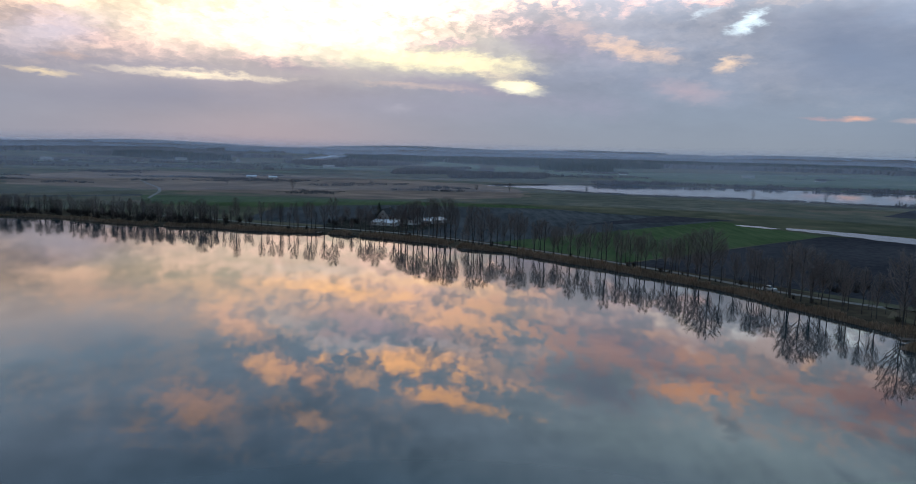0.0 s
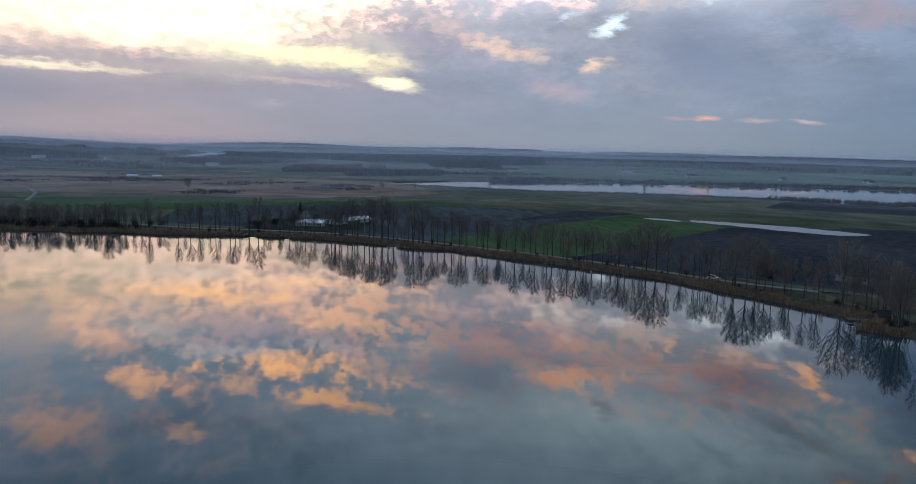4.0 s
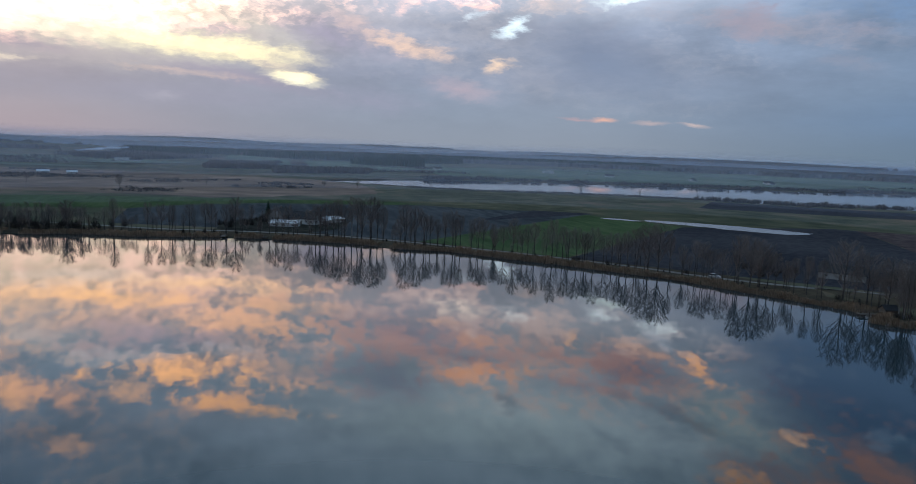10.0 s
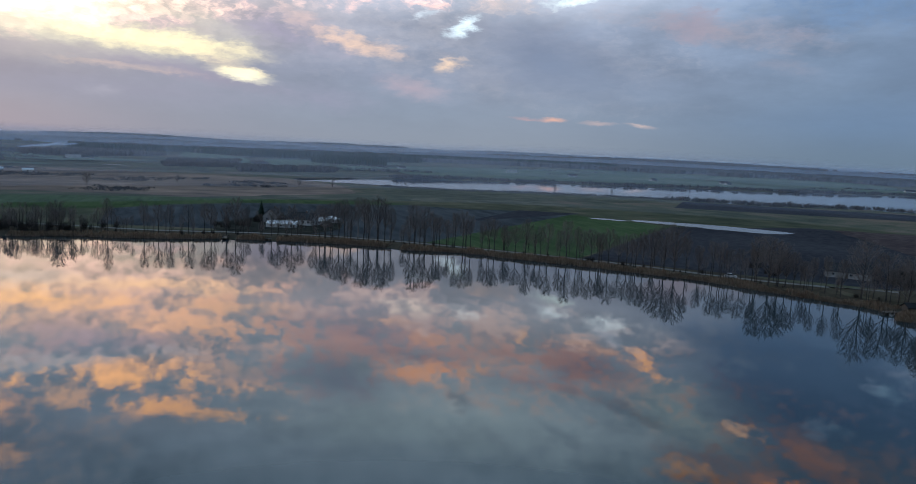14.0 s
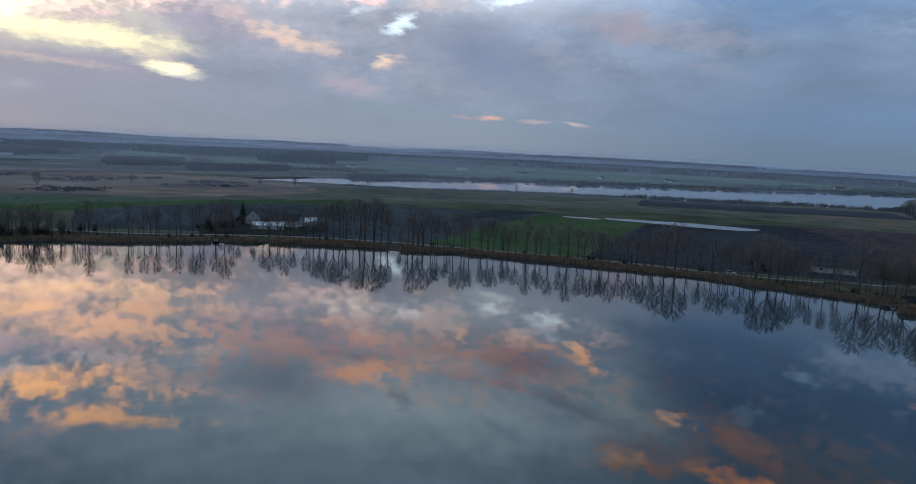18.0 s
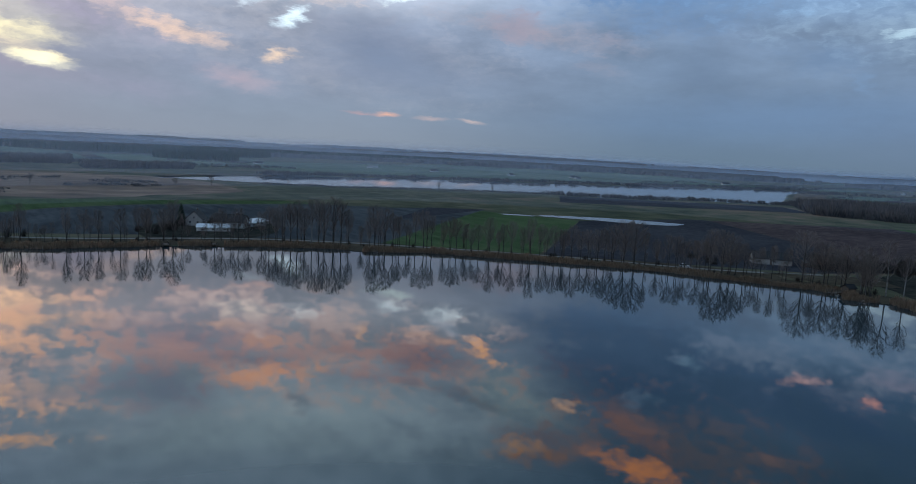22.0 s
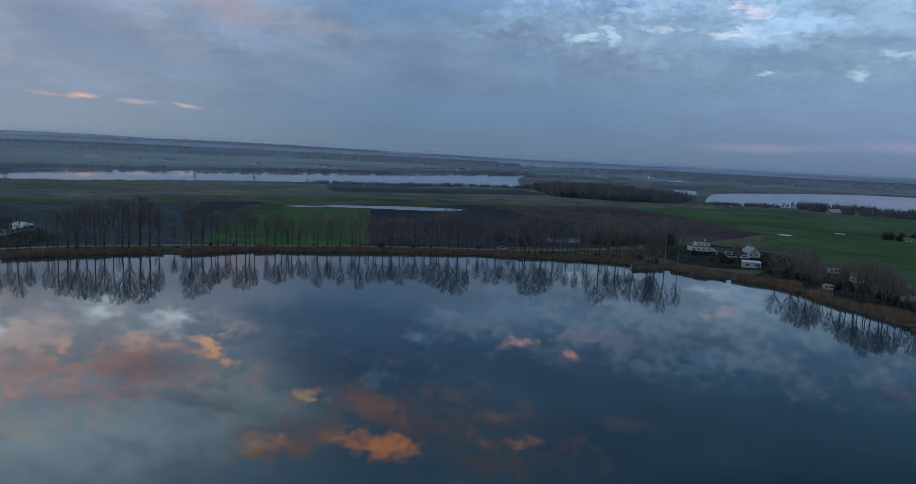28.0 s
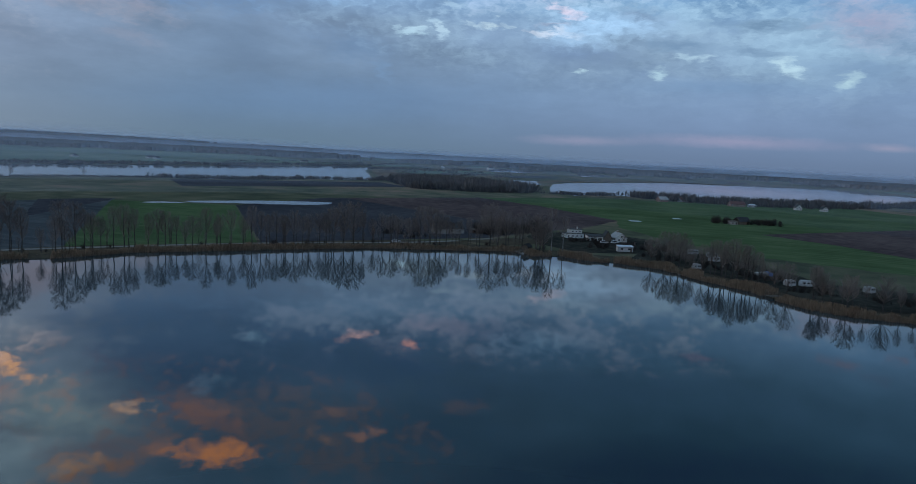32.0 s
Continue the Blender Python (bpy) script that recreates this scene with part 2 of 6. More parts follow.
CLOUDS_13 = [(-9.3, 12.1, 6.3, 0.57, 6, 0.9, 1.0, 3.1, 1.7, 0.77),
    (-2.8, 11.5, 8.0, 0.56, 4, 0.85, 1.0, 2.8, 1.7, 0.93),
    (3.0, 13.3, 5.5, 0.57, 5, 0.8, 1.0, 2.7, 1.5, 0.83),
    (-2.8, 18.7, 7.9, 0.57, 8, 0.8, 1.6, 4.3, 2.2, 0.93),
    (0.0, 21.2, 5.4, 0.53, 10, 0.75, 1.6, 3.9, 2, 0.88),
    (16.2, 14.7, 10.0, 2.46, 3, 0.55, 0.7, 0.94, 0.81, 0.93),
    (25.6, 22.7, 17.1, 2.71, 1, 0.75, 0.4, 1.3, 1.7, 1.8),
    (12.6, 26.4, 19.5, 1.84, 4, 0.5, 0.4, 1.1, 1.4, 1.7),
    (43.1, 20.5, 4.9, 2.06, 23, 0.8, 0.5, 0.85, 1.1, 1.1)]
CLOUDS_14 = [(12.4, 19.6, 4.6, 1.41, 11, 0.8, 1.0, 0.57, 0.69, 0.95),
    (4.4, 19.3, 2.3, 0.67, 4, 0.6, 1.0, 0.94, 0.99, 1.2),
    (13.7, 16.2, 2.4, 0.76, 15, 0.57, 0.9, 2.6, 1.4, 1),
    (16.9, 18.4, 1.3, 0.65, 22, 0.57, 0.9, 2.6, 1.4, 0.95),
    (20.4, 19.1, 2.1, 0.77, 15, 0.7, 0.9, 3.2, 1.8, 1.1),
    (24.2, 19.3, 0.8, 0.35, 8, 0.66, 0.9, 2.7, 1.5, 1.1),
    (28.6, 17.1, 2.0, 0.81, 7, 0.66, 0.9, 1.6, 0.98, 0.86),
    (33.5, 17.6, 2.7, 1.06, -14, 0.7, 1.0, 0.68, 0.52, 0.66),
    (15.7, 15.9, 7.2, 2.03, 7, 0.8, 1.0, 0.8, 0.68, 0.84)]
CLOUDS_15 = [(13.5, 18.8, 4.2, 1.09, 12, 0.8, 1.0, 0.52, 0.63, 0.82),
    (28.1, 14.9, 4.9, 1.58, 5, 0.8, 1.0, 0.78, 0.65, 0.69),
    (34.6, 17.2, 4.1, 1.40, 7, 0.9, 1.0, 0.4, 0.31, 0.41),
    (29.3, 19.2, 3.9, 0.62, 2, 0.7, 1.0, 0.82, 0.58, 0.66),
    (19.4, 17.6, 4.1, 0.53, 5, 0.7, 0.9, 0.54, 0.5, 0.66),
    (27.4, 17.2, 2.9, 0.49, 4, 0.65, 0.9, 0.56, 0.46, 0.56),
    (14.4, 15.6, 3.0, 0.43, 6, 0.6, 0.9, 0.57, 0.56, 0.74),
    (20.3, 18.9, 2.6, 0.67, -7, 0.95, 1.0, 2.8, 1.3, 0.66),
    (24.6, 18.9, 1.3, 0.58, -13, 0.9, 1.0, 2.3, 1.2, 0.66)]
CLOUDS_16 = [(17.3, 14.8, 2.0, 0.34, 7, 0.7, 0.9, 2.2, 1.3, 0.88),
    (21.4, 16.3, 2.1, 0.39, 9, 0.7, 0.9, 2.1, 1.1, 0.69),
    (33.7, 15.5, 2.0, 0.34, 2, 0.7, 0.9, 1.7, 0.98, 0.67),
    (28.9, 15.6, 1.1, 0.54, 50, 0.85, 1.0, 2, 1.2, 0.74),
    (36.0, 16.1, 2.0, 0.48, 5, 0.8, 1.0, 1.4, 0.85, 0.6),
    (39.6, 16.7, 2.1, 0.57, 33, 1, 1.0, 2.9, 1.4, 0.54),
    (24.8, 16.6, 16.0, 2.83, 6, 0.37, 2.0, 1.6, 0.88, 0.63),
    (24.9, 14.1, 12.7, 1.19, 2, 0.31, 2.0, 1.4, 1.4, 1.4),
    (19.1, 13.6, 2.0, 0.54, 2, 0.8, 1.0, 1.9, 1.6, 1.4)]
CLOUDS_17 = [(23.4, 13.6, 1.3, 0.54, 28, 0.75, 1.0, 1.7, 1.7, 1.7),
    (31.0, 13.3, 1.4, 0.49, 9, 0.9, 1.0, 1.4, 1.6, 1.7),
    (35.9, 13.8, 1.5, 0.44, -2, 0.9, 1.0, 1.5, 1.7, 1.8),
    (36.9, 15.0, 1.7, 0.53, 27, 0.7, 1.0, 0.97, 1.1, 1.3),
    (23.7, 21.1, 1.2, 0.38, 23, 0.7, 1.0, 0.54, 0.69, 0.84),
    (32.7, 23.2, 2.0, 0.46, 22, 0.75, 1.0, 0.53, 0.68, 0.88),
    (37.8, 20.6, 2.8, 0.47, 17, 0.75, 1.0, 0.34, 0.45, 0.61),
    (36.8, 22.1, 1.3, 0.37, 14, 0.6, 1.0, 0.49, 0.62, 0.8),
    (26.5, 23.9, 1.5, 0.32, 28, 0.5, 1.0, 0.75, 0.93, 1.1)]
CLOUDS_18 = [(33.3, 19.6, 0.9, 0.33, 23, 0.6, 1.0, 0.46, 0.56, 0.7),
    (53.2, 13.7, 9.5, 2.73, -1, 0.85, 0.6, 0.083, 0.17, 0.34),
    (54.8, 18.0, 8.3, 2.88, 0, 0.9, 0.6, 0.1, 0.2, 0.38),
    (49.3, 14.3, 7.1, 1.62, 7, 0.8, 0.7, 0.1, 0.2, 0.38),
    (50.9, 18.3, 6.8, 1.88, 10, 0.9, 0.8, 0.088, 0.17, 0.34),
    (67.5, 18.5, 9.1, 2.02, 6, 0.85, 0.8, 0.09, 0.18, 0.36),
    (68.3, 13.7, 11.9, 1.58, 2, 0.7, 1.0, 0.31, 0.51, 0.77),
    (71.8, 23.6, 7.2, 2.22, 7, 0.8, 0.7, 0.062, 0.16, 0.3),
    (91.8, 18.7, 8.7, 1.46, -3, 0.6, 1.0, 0.095, 0.19, 0.34)]
CLOUDS_19 = [(92.8, 24.5, 20.2, 1.81, -10, 0.8, 0.5, 0.016, 0.024, 0.12),
    (59.2, 23.3, 8.9, 2.25, 8, 0.75, 1.0, 0.19, 0.23, 0.3),
    (45.9, 23.6, 4.4, 1.56, -0, 0.9, 1.0, 0.5, 0.44, 0.51),
    (43.3, 24.5, 2.0, 0.74, 0, 0.85, 1.0, 2, 1.1, 0.53),
    (47.8, 20.6, 0.9, 0.31, 9, 0.9, 1.0, 2.6, 1.6, 0.98),
    (52.3, 21.7, 2.5, 0.55, 1, 0.8, 1.0, 0.79, 0.48, 0.38),
    (53.5, 24.6, 3.5, 0.74, 6, 1, 1.0, 3.1, 1.1, 0.24),
    (45.1, 24.9, 2.7, 0.61, -1, 0.9, 1.0, 1.1, 0.52, 0.24),
    (52.3, 21.7, 3.4, 0.84, 21, 0.9, 1.0, 0.73, 0.37, 0.3)]
CLOUDS_20 = [(49.2, 20.8, 0.6, 0.26, 30, 0.9, 1.0, 1.6, 0.9, 0.52),
    (62.5, 24.0, 1.1, 0.41, 24, 0.8, 1.0, 0.75, 0.48, 0.38),
    (66.8, 23.8, 1.7, 0.41, -8, 0.9, 1.0, 1.6, 0.75, 0.42),
    (64.2, 22.1, 1.3, 0.32, -1, 0.8, 1.0, 0.72, 0.42, 0.33),
    (75.6, 21.5, 1.8, 0.38, -9, 0.7, 1.0, 0.34, 0.26, 0.29),
    (58.9, 22.8, 11.2, 2.71, 11, 0.31, 2.0, 0.7, 0.39, 0.27),
    (76.7, 14.7, 13.6, 1.97, 1, 0.31, 2.0, 0.54, 0.56, 0.7),
    (55.2, 15.9, 7.9, 3.42, 18, 0.21, 2.0, 0.25, 0.38, 0.57),
    (56.3, 15.7, 1.0, 0.63, 8, 0.85, 1.0, 0.39, 0.56, 0.8)]
CLOUDS_21 = [(53.1, 19.3, 1.1, 0.55, 15, 0.7, 1.0, 0.36, 0.57, 0.83),
    (57.4, 15.8, 1.1, 0.61, -32, 0.8, 1.0, 0.32, 0.54, 0.77),
    (54.5, 19.3, 0.9, 0.41, 12, 0.7, 1.0, 0.26, 0.47, 0.69),
    (40.4, 21.1, 1.7, 0.44, 15, 0.6, 1.0, 0.43, 0.53, 0.59),
    (65.4, 15.8, 1.9, 0.34, -14, 0.9, 1.0, 1.4, 0.88, 0.84),
    (70.1, 16.4, 0.7, 0.29, 13, 0.9, 1.0, 1.7, 0.81, 0.67),
    (73.9, 14.9, 4.1, 0.74, 2, 0.7, 1.0, 0.52, 0.5, 0.68),
    (77.3, 15.2, 3.4, 0.74, 4, 0.7, 1.0, 0.16, 0.27, 0.46),
    (81.8, 15.9, 3.9, 0.97, -4, 0.6, 1.0, 0.3, 0.54, 0.81)]
CLOUDS_22 = [(85.8, 14.4, 2.2, 0.63, -1, 0.6, 1.0, 0.32, 0.44, 0.63),
    (84.5, 10.5, 4.7, 1.27, 5, 0.7, 1.0, 0.5, 0.73, 1),
    (81.9, 11.7, 1.5, 0.34, -16, 0.7, 1.0, 0.93, 0.74, 0.83),
    (95.0, 15.4, 1.1, 0.37, -14, 0.8, 1.0, 0.27, 0.26, 0.39),
    (104.8, 14.1, 1.2, 0.38, -2, 0.8, 1.0, 0.29, 0.26, 0.35),
    (108.9, 13.0, 0.6, 0.28, -0, 0.8, 1.0, 0.3, 0.24, 0.3),
    (107.6, 14.6, 1.3, 0.37, -4, 0.6, 1.0, 0.16, 0.19, 0.3)]
CLOUDS = CLOUDS_1 + CLOUDS_2 + CLOUDS_3 + CLOUDS_4 + CLOUDS_5 + CLOUDS_6 + CLOUDS_7 + CLOUDS_8 + CLOUDS_9 + CLOUDS_10 + CLOUDS_11 + CLOUDS_12 + CLOUDS_13 + CLOUDS_14 + CLOUDS_15 + CLOUDS_16 + CLOUDS_17 + CLOUDS_18 + CLOUDS_19 + CLOUDS_20 + CLOUDS_21 + CLOUDS_22


def evening_sky():
    w = bpy.data.worlds.new("evening_sky")
    w.use_nodes = True
    scene.world = w
    w.cycles.sampling_method, w.cycles.sample_map_resolution = "MANUAL", 512
    t = w.node_tree
    t.nodes.clear()
    co = t.nodes.new("ShaderNodeTexCoord")
    sep = t.nodes.new("ShaderNodeSeparateXYZ")
    wire(t, co.outputs["Generated"], sep.inputs[0])
    x, y, z = sep.outputs
    az = maths(t, "MULTIPLY", maths(t, "ARCTAN2", x, y), 180 / math.pi)
    el = maths(t, "MULTIPLY", maths(t, "ARCSINE", z), 180 / math.pi)
    raw = t.nodes.new("ShaderNodeCombineXYZ")
    wire(t, az, raw.inputs[0])
    wire(t, maths(t, "MULTIPLY", el, 3.0), raw.inputs[1])
    # ragged cloud edges: two scales of warping
    warp1 = nd(t, "ShaderNodeVectorMath")
    warp1.operation = "SUBTRACT"
    wire(t, noise_out(t, raw.outputs[0], 0.16, 3, 0.5, 1), warp1.inputs[0])
    warp1.inputs[1].default_value = (0.5, 0.5, 0.5)
    warp2 = nd(t, "ShaderNodeVectorMath")
    warp2.operation = "SUBTRACT"
    wire(t, noise_out(t, raw.outputs[0], 0.7, 4, 0.6, 1), warp2.inputs[0])
    warp2.inputs[1].default_value = (0.5, 0.5, 0.5)
    s1, s2 = t.nodes.new("ShaderNodeSeparateXYZ"), t.nodes.new("ShaderNodeSeparateXYZ")
    wire(t, warp1.outputs[0], s1.inputs[0])
    wire(t, warp2.outputs[0], s2.inputs[0])
    # the warp dies out toward the horizon
    low = maths(t, "MINIMUM", maths(t, "MULTIPLY", maths(t, "MAXIMUM", el, 0.5), 0.12), 1.0)
    wx = maths(t, "MULTIPLY", maths(t, "ADD", maths(t, "MULTIPLY", s1.outputs[0], 3.5), maths(t, "MULTIPLY", s2.outputs[0], 3.0)), low)
    wy = maths(t, "MULTIPLY", maths(t, "ADD", maths(t, "MULTIPLY", s1.outputs[1], 1.2), maths(t, "MULTIPLY", s2.outputs[1], 1.6)), low)
    p = t.nodes.new("ShaderNodeCombineXYZ")
    wire(t, maths(t, "ADD", az, wx), p.inputs[0])
    wire(t, maths(t, "ADD", el, wy), p.inputs[1])

    puffy = t.nodes.new("ShaderNodeCombineXYZ")
    wire(t, maths(t, "ADD", az, maths(t, "MULTIPLY", s2.outputs[0], 2.0)), puffy.inputs[0])
    wire(t, maths(t, "ADD", maths(t, "MULTIPLY", el, 1.6), maths(t, "MULTIPLY", s2.outputs[1], 2.0)), puffy.inputs[1])
    fine = noise_out(t, puffy.outputs[0], 1.1, 5, 0.55)
    billow = noise_out(t, puffy.outputs[0], 0.28, 4, 0.5)
    broad = noise_out(t, raw.outputs[0], 0.11, 5, 0.6)
    tufts = maths(t, "ADD", maths(t, "MULTIPLY", maths(t, "SUBTRACT", fine, 0.5), 1.25), maths(t, "MULTIPLY", maths(t, "SUBTRACT", billow, 0.5), 1.5))
    # low clouds lie in smooth layers, high ones break up
    high = maths(t, "MINIMUM", maths(t, "MAXIMUM", maths(t, "MULTIPLY_ADD", el, 0.1, -0.6), 0.0), 1.0)
    tufts = maths(t, "MULTIPLY", tufts, maths(t, "MULTIPLY_ADD", high, 0.75, 0.25))

    # the cloud deck's own colour: four bearings blended
    k = maths(t, "DIVIDE", el, 60.0)
    col = ramp(t, k, BASE_SUNSET)
    for lo, hi, stops in ((-20.0, 22.0, BASE_NORTH), (24.0, 56.0, BASE_EAST), (58.0, 98.0, BASE_DUSK)):
        turn = nd(t, "ShaderNodeMapRange")
        turn.interpolation_type = "SMOOTHSTEP"
        turn.inputs["From Min"].default_value, turn.inputs["From Max"].default_value = lo, hi
        wire(t, az, turn.inputs["Value"])
        col = mixc(t, turn.outputs[0], col, ramp(t, k, stops))
    # clear air between the clouds
    air = t.nodes.new("ShaderNodeTexSky")
    air.sky_type = "NISHITA"
    air.sun_disc = False
    air.sun_elevation, air.sun_rotation = radians(SUN_EL), radians(SUN_AZ)
    lit = mixc(t, 1.0, col, mixc(t, 1.0, air.outputs[0], (0.003, 0.003, 0.004), "MULTIPLY"), "ADD")
    # soft grey cloud masses
    shade = nd(t, "ShaderNodeMapRange")
    shade.inputs["From Min"].default_value, shade.inputs["From Max"].default_value = 0.3, 0.7
    shade.inputs["To Min"].default_value, shade.inputs["To Max"].default_value = 0.82, 1.18
    wire(t, broad, shade.inputs["Value"])
    grey = nd(t, "ShaderNodeCombineXYZ")
    for i in range(3):
        wire(t, shade.outputs[0], grey.inputs[i])
    lit = mixc(t, low, lit, mixc(t, 1.0, lit, grey.outputs[0], "MULTIPLY"))
    for a, e, wa, we, tilt, cover, rag, *colour in CLOUDS:
        spot = t.nodes.new("ShaderNodeVectorMath")
        spot.operation = "MULTIPLY_ADD"
        wire(t, lit, spot.inputs[0])
        spot.inputs[1].default_value = (1e-6, 1e-6, 1e-6)
        wire(t, p.outputs[0], spot.inputs[2])
        m = t.nodes.new("ShaderNodeMapping")
        m.vector_type = "TEXTURE"
        m.inputs["Location"].default_value = (a, e, 0)
        m.inputs["Rotation"].default_value = (0, 0, radians(tilt))
        m.inputs["Scale"].default_value = (wa * 1.7, we * 1.85, 1)
        wire(t, spot.outputs[0], m.inputs["Vector"])
        g = t.nodes.new("ShaderNodeTexGradient")
        g.gradient_type = "SPHERICAL"
        wire(t, m.outputs[0], g.inputs[0])
        v = maths(t, "MULTIPLY_ADD", tufts, 1.45 * rag, g.outputs[1])
        most = maths(t, "MINIMUM", maths(t, "MULTIPLY", g.outputs[1], 2.5), cover)
        f = nd(t, "ShaderNodeMapRange")
        f.interpolation_type = "SMOOTHSTEP"
        f.inputs["From Min"].default_value, f.inputs["From Max"].default_value = 0.02, 1.25
        wire(t, v, f.inputs["Value"])
        wire(t, most, f.inputs["To Max"])
        lit = mixc(t, f.outputs[0], lit, tuple(colour))
    # fine billows over the whole deck
    grain = nd(t, "ShaderNodeMapRange")
    grain.inputs["From Min"].default_value, grain.inputs["From Max"].default_value = -0.5, 0.5
    grain.inputs["To Min"].default_value, grain.inputs["To Max"].default_value = 0.88, 1.12
    wire(t, tufts, grain.inputs["Value"])
    whirl = nd(t, "ShaderNodeCombineXYZ")
    for i in range(3):
        wire(t, grain.outputs[0], whirl.inputs[i])
    lit = mixc(t, low, lit, mixc(t, 1.0, lit, whirl.outputs[0], "MULTIPLY"))
    bg = t.nodes.new("ShaderNodeBackground")
    wire(t, lit, bg.inputs[0])
    out = t.nodes.new("ShaderNodeOutputWorld")
    wire(t, bg.outputs[0], out.inputs[0])


evening_sky()
sun = new("sun", bpy.data.lights.new("sun", "SUN"))
sun.data.energy, sun.data.angle, sun.data.color = 0.5, radians(3), (1.0, 0.78, 0.55)
a, e = radians(SUN_AZ), radians(SUN_EL)
sun.matrix_world = look((0, 0, 0), (-math.sin(a) * math.cos(e), -math.cos(a) * math.cos(e), -math.sin(e)))


# ------------------------------------------------------------ materials
def material(name, stops, scale, rough=0.9, bump=0.0, bump_scale=4.0, coords="Object", stretch=(1, 1, 1), island=0.0, second=0.0, gain=1.0, furrow=0.0, lay_deg=0.0):
    m = bpy.data.materials.new(name)
    m.use_nodes = True
    t = m.node_tree
    b = t.nodes["Principled BSDF"]
    co = t.nodes.new("ShaderNodeTexCoord")
    mp = t.nodes.new("ShaderNodeMapping")
    mp.inputs["Scale"].default_value = stretch
    wire(t, co.outputs[coords], mp.inputs[0])
    fac = noise_out(t, mp.outputs[0], scale, 6, 0.6)
    if second:
        big = noise_out(t, co.outputs[coords], second, 3, 0.5)
        fac = maths(t, "ADD", maths(t, "MULTIPLY", fac, 0.55), maths(t, "MULTIPLY", big, 0.45))
    if island:
        info = t.nodes.new("ShaderNodeObjectInfo")
        geo = t.nodes.new("ShaderNodeNewGeometry")
        both = maths(t, "FRACT", maths(t, "ADD", info.outputs["Random"], geo.outputs["Random Per Island"]))
        fac = maths(t, "ADD", fac, maths(t, "MULTIPLY", maths(t, "SUBTRACT", both, 0.5), island))
    if furrow:
        wv = t.nodes.new("ShaderNodeTexWave")
        wv.inputs["Scale"].default_value, wv.inputs["Distortion"].default_value, wv.inputs["Detail"].default_value = furrow, 2.0, 3.0
        turned = t.nodes.new("ShaderNodeMapping")
        turned.inputs["Rotation"].default_value = (0, 0, radians(lay_deg))
        wire(t, co.outputs[coords], turned.inputs[0])
        wire(t, turned.outputs[0], wv.inputs[0])
        fac = maths(t, "ADD", fac, maths(t, "MULTIPLY", maths(t, "SUBTRACT", wv.outputs[1], 0.5), 0.10))
    fac = maths(t, "ADD", maths(t, "MULTIPLY", maths(t, "SUBTRACT", fac, 0.5), gain), 0.5)
    wire(t, ramp(t, fac, stops), b.inputs["Base Color"])
    b.inputs["Roughness"].default_value = rough
    b.inputs["Specular IOR Level"].default_value = 0.0 if rough > 0.85 else 0.3
    if bump:
        bp = t.nodes.new("ShaderNodeBump")
        bp.inputs["Strength"].default_value = bump
        bp.inputs["Distance"].default_value = 0.3
        wire(t, noise_out(t, mp.outputs[0], bump_scale, 5, 0.6), bp.inputs["Height"])
        wire(t, bp.outputs[0], b.inputs["Normal"])
    return m


def water_material():
    m = bpy.data.materials.new("lake_water")
    m.use_nodes = True
    t = m.node_tree
    b = t.nodes["Principled BSDF"]
    b.inputs["Base Color"].default_value = (0.018, 0.032, 0.038, 1)
    b.inputs["Roughness"].default_value = 0.02
    b.inputs["IOR"].default_value = 1.333
    co = t.nodes.new("ShaderNodeTexCoord")
    bp = t.nodes.new("ShaderNodeBump")
    bp.inputs["Strength"].default_value = 0.006
    bp.inputs["Distance"].default_value = 0.3
    h = maths(t, "ADD", noise_out(t, co.outputs["Object"], 0.5, 3, 0.5), maths(t, "MULTIPLY", noise_out(t, co.outputs["Object"], 0.06, 2, 0.5), 2.0))
    wire(t, h, bp.inputs["Height"])
    wire(t, bp.outputs[0], b.inputs["Normal"])
    return m


MEADOW = material("meadow", [(0.3, (0.052, 0.058, 0.040)), (0.5, (0.098, 0.096, 0.062)), (0.68, (0.175, 0.124, 0.090))], 0.03, bump=0.6, bump_scale=0.8, second=0.004, gain=1.7)
WHEAT = material("winter_wheat", [(0.3, (0.0418, 0.0591, 0.0295)), (0.5, (0.0626, 0.0914, 0.041)), (0.7, (0.094, 0.115, 0.0592))], 0.25, bump=0.5, bump_scale=2.0, stretch=(1, 0.15, 1), second=0.02, gain=1.5, furrow=0.12, lay_deg=-40)
GRASS = material("grass_field", [(0.3, (0.062, 0.064, 0.044)), (0.5, (0.096, 0.092, 0.062)), (0.7, (0.150, 0.130, 0.088))], 0.06, bump=0.5, bump_scale=1.0, second=0.01, gain=1.8)
PALE_GRASS = material("pale_pasture", [(0.3, (0.084, 0.108, 0.078)), (0.5, (0.116, 0.142, 0.100)), (0.7, (0.165, 0.180, 0.128))], 0.02, bump=0.4, bump_scale=0.5, second=0.004, gain=1.5)
SOIL = material("ploughed_soil", [(0.3, (0.038, 0.041, 0.044)), (0.5, (0.061, 0.064, 0.068)), (0.7, (0.098, 0.100, 0.100))], 0.2, bump=0.9, bump_scale=1.2, stretch=(1, 0.2, 1), second=0.012, gain=1.5, furrow=0.1, lay_deg=-40)
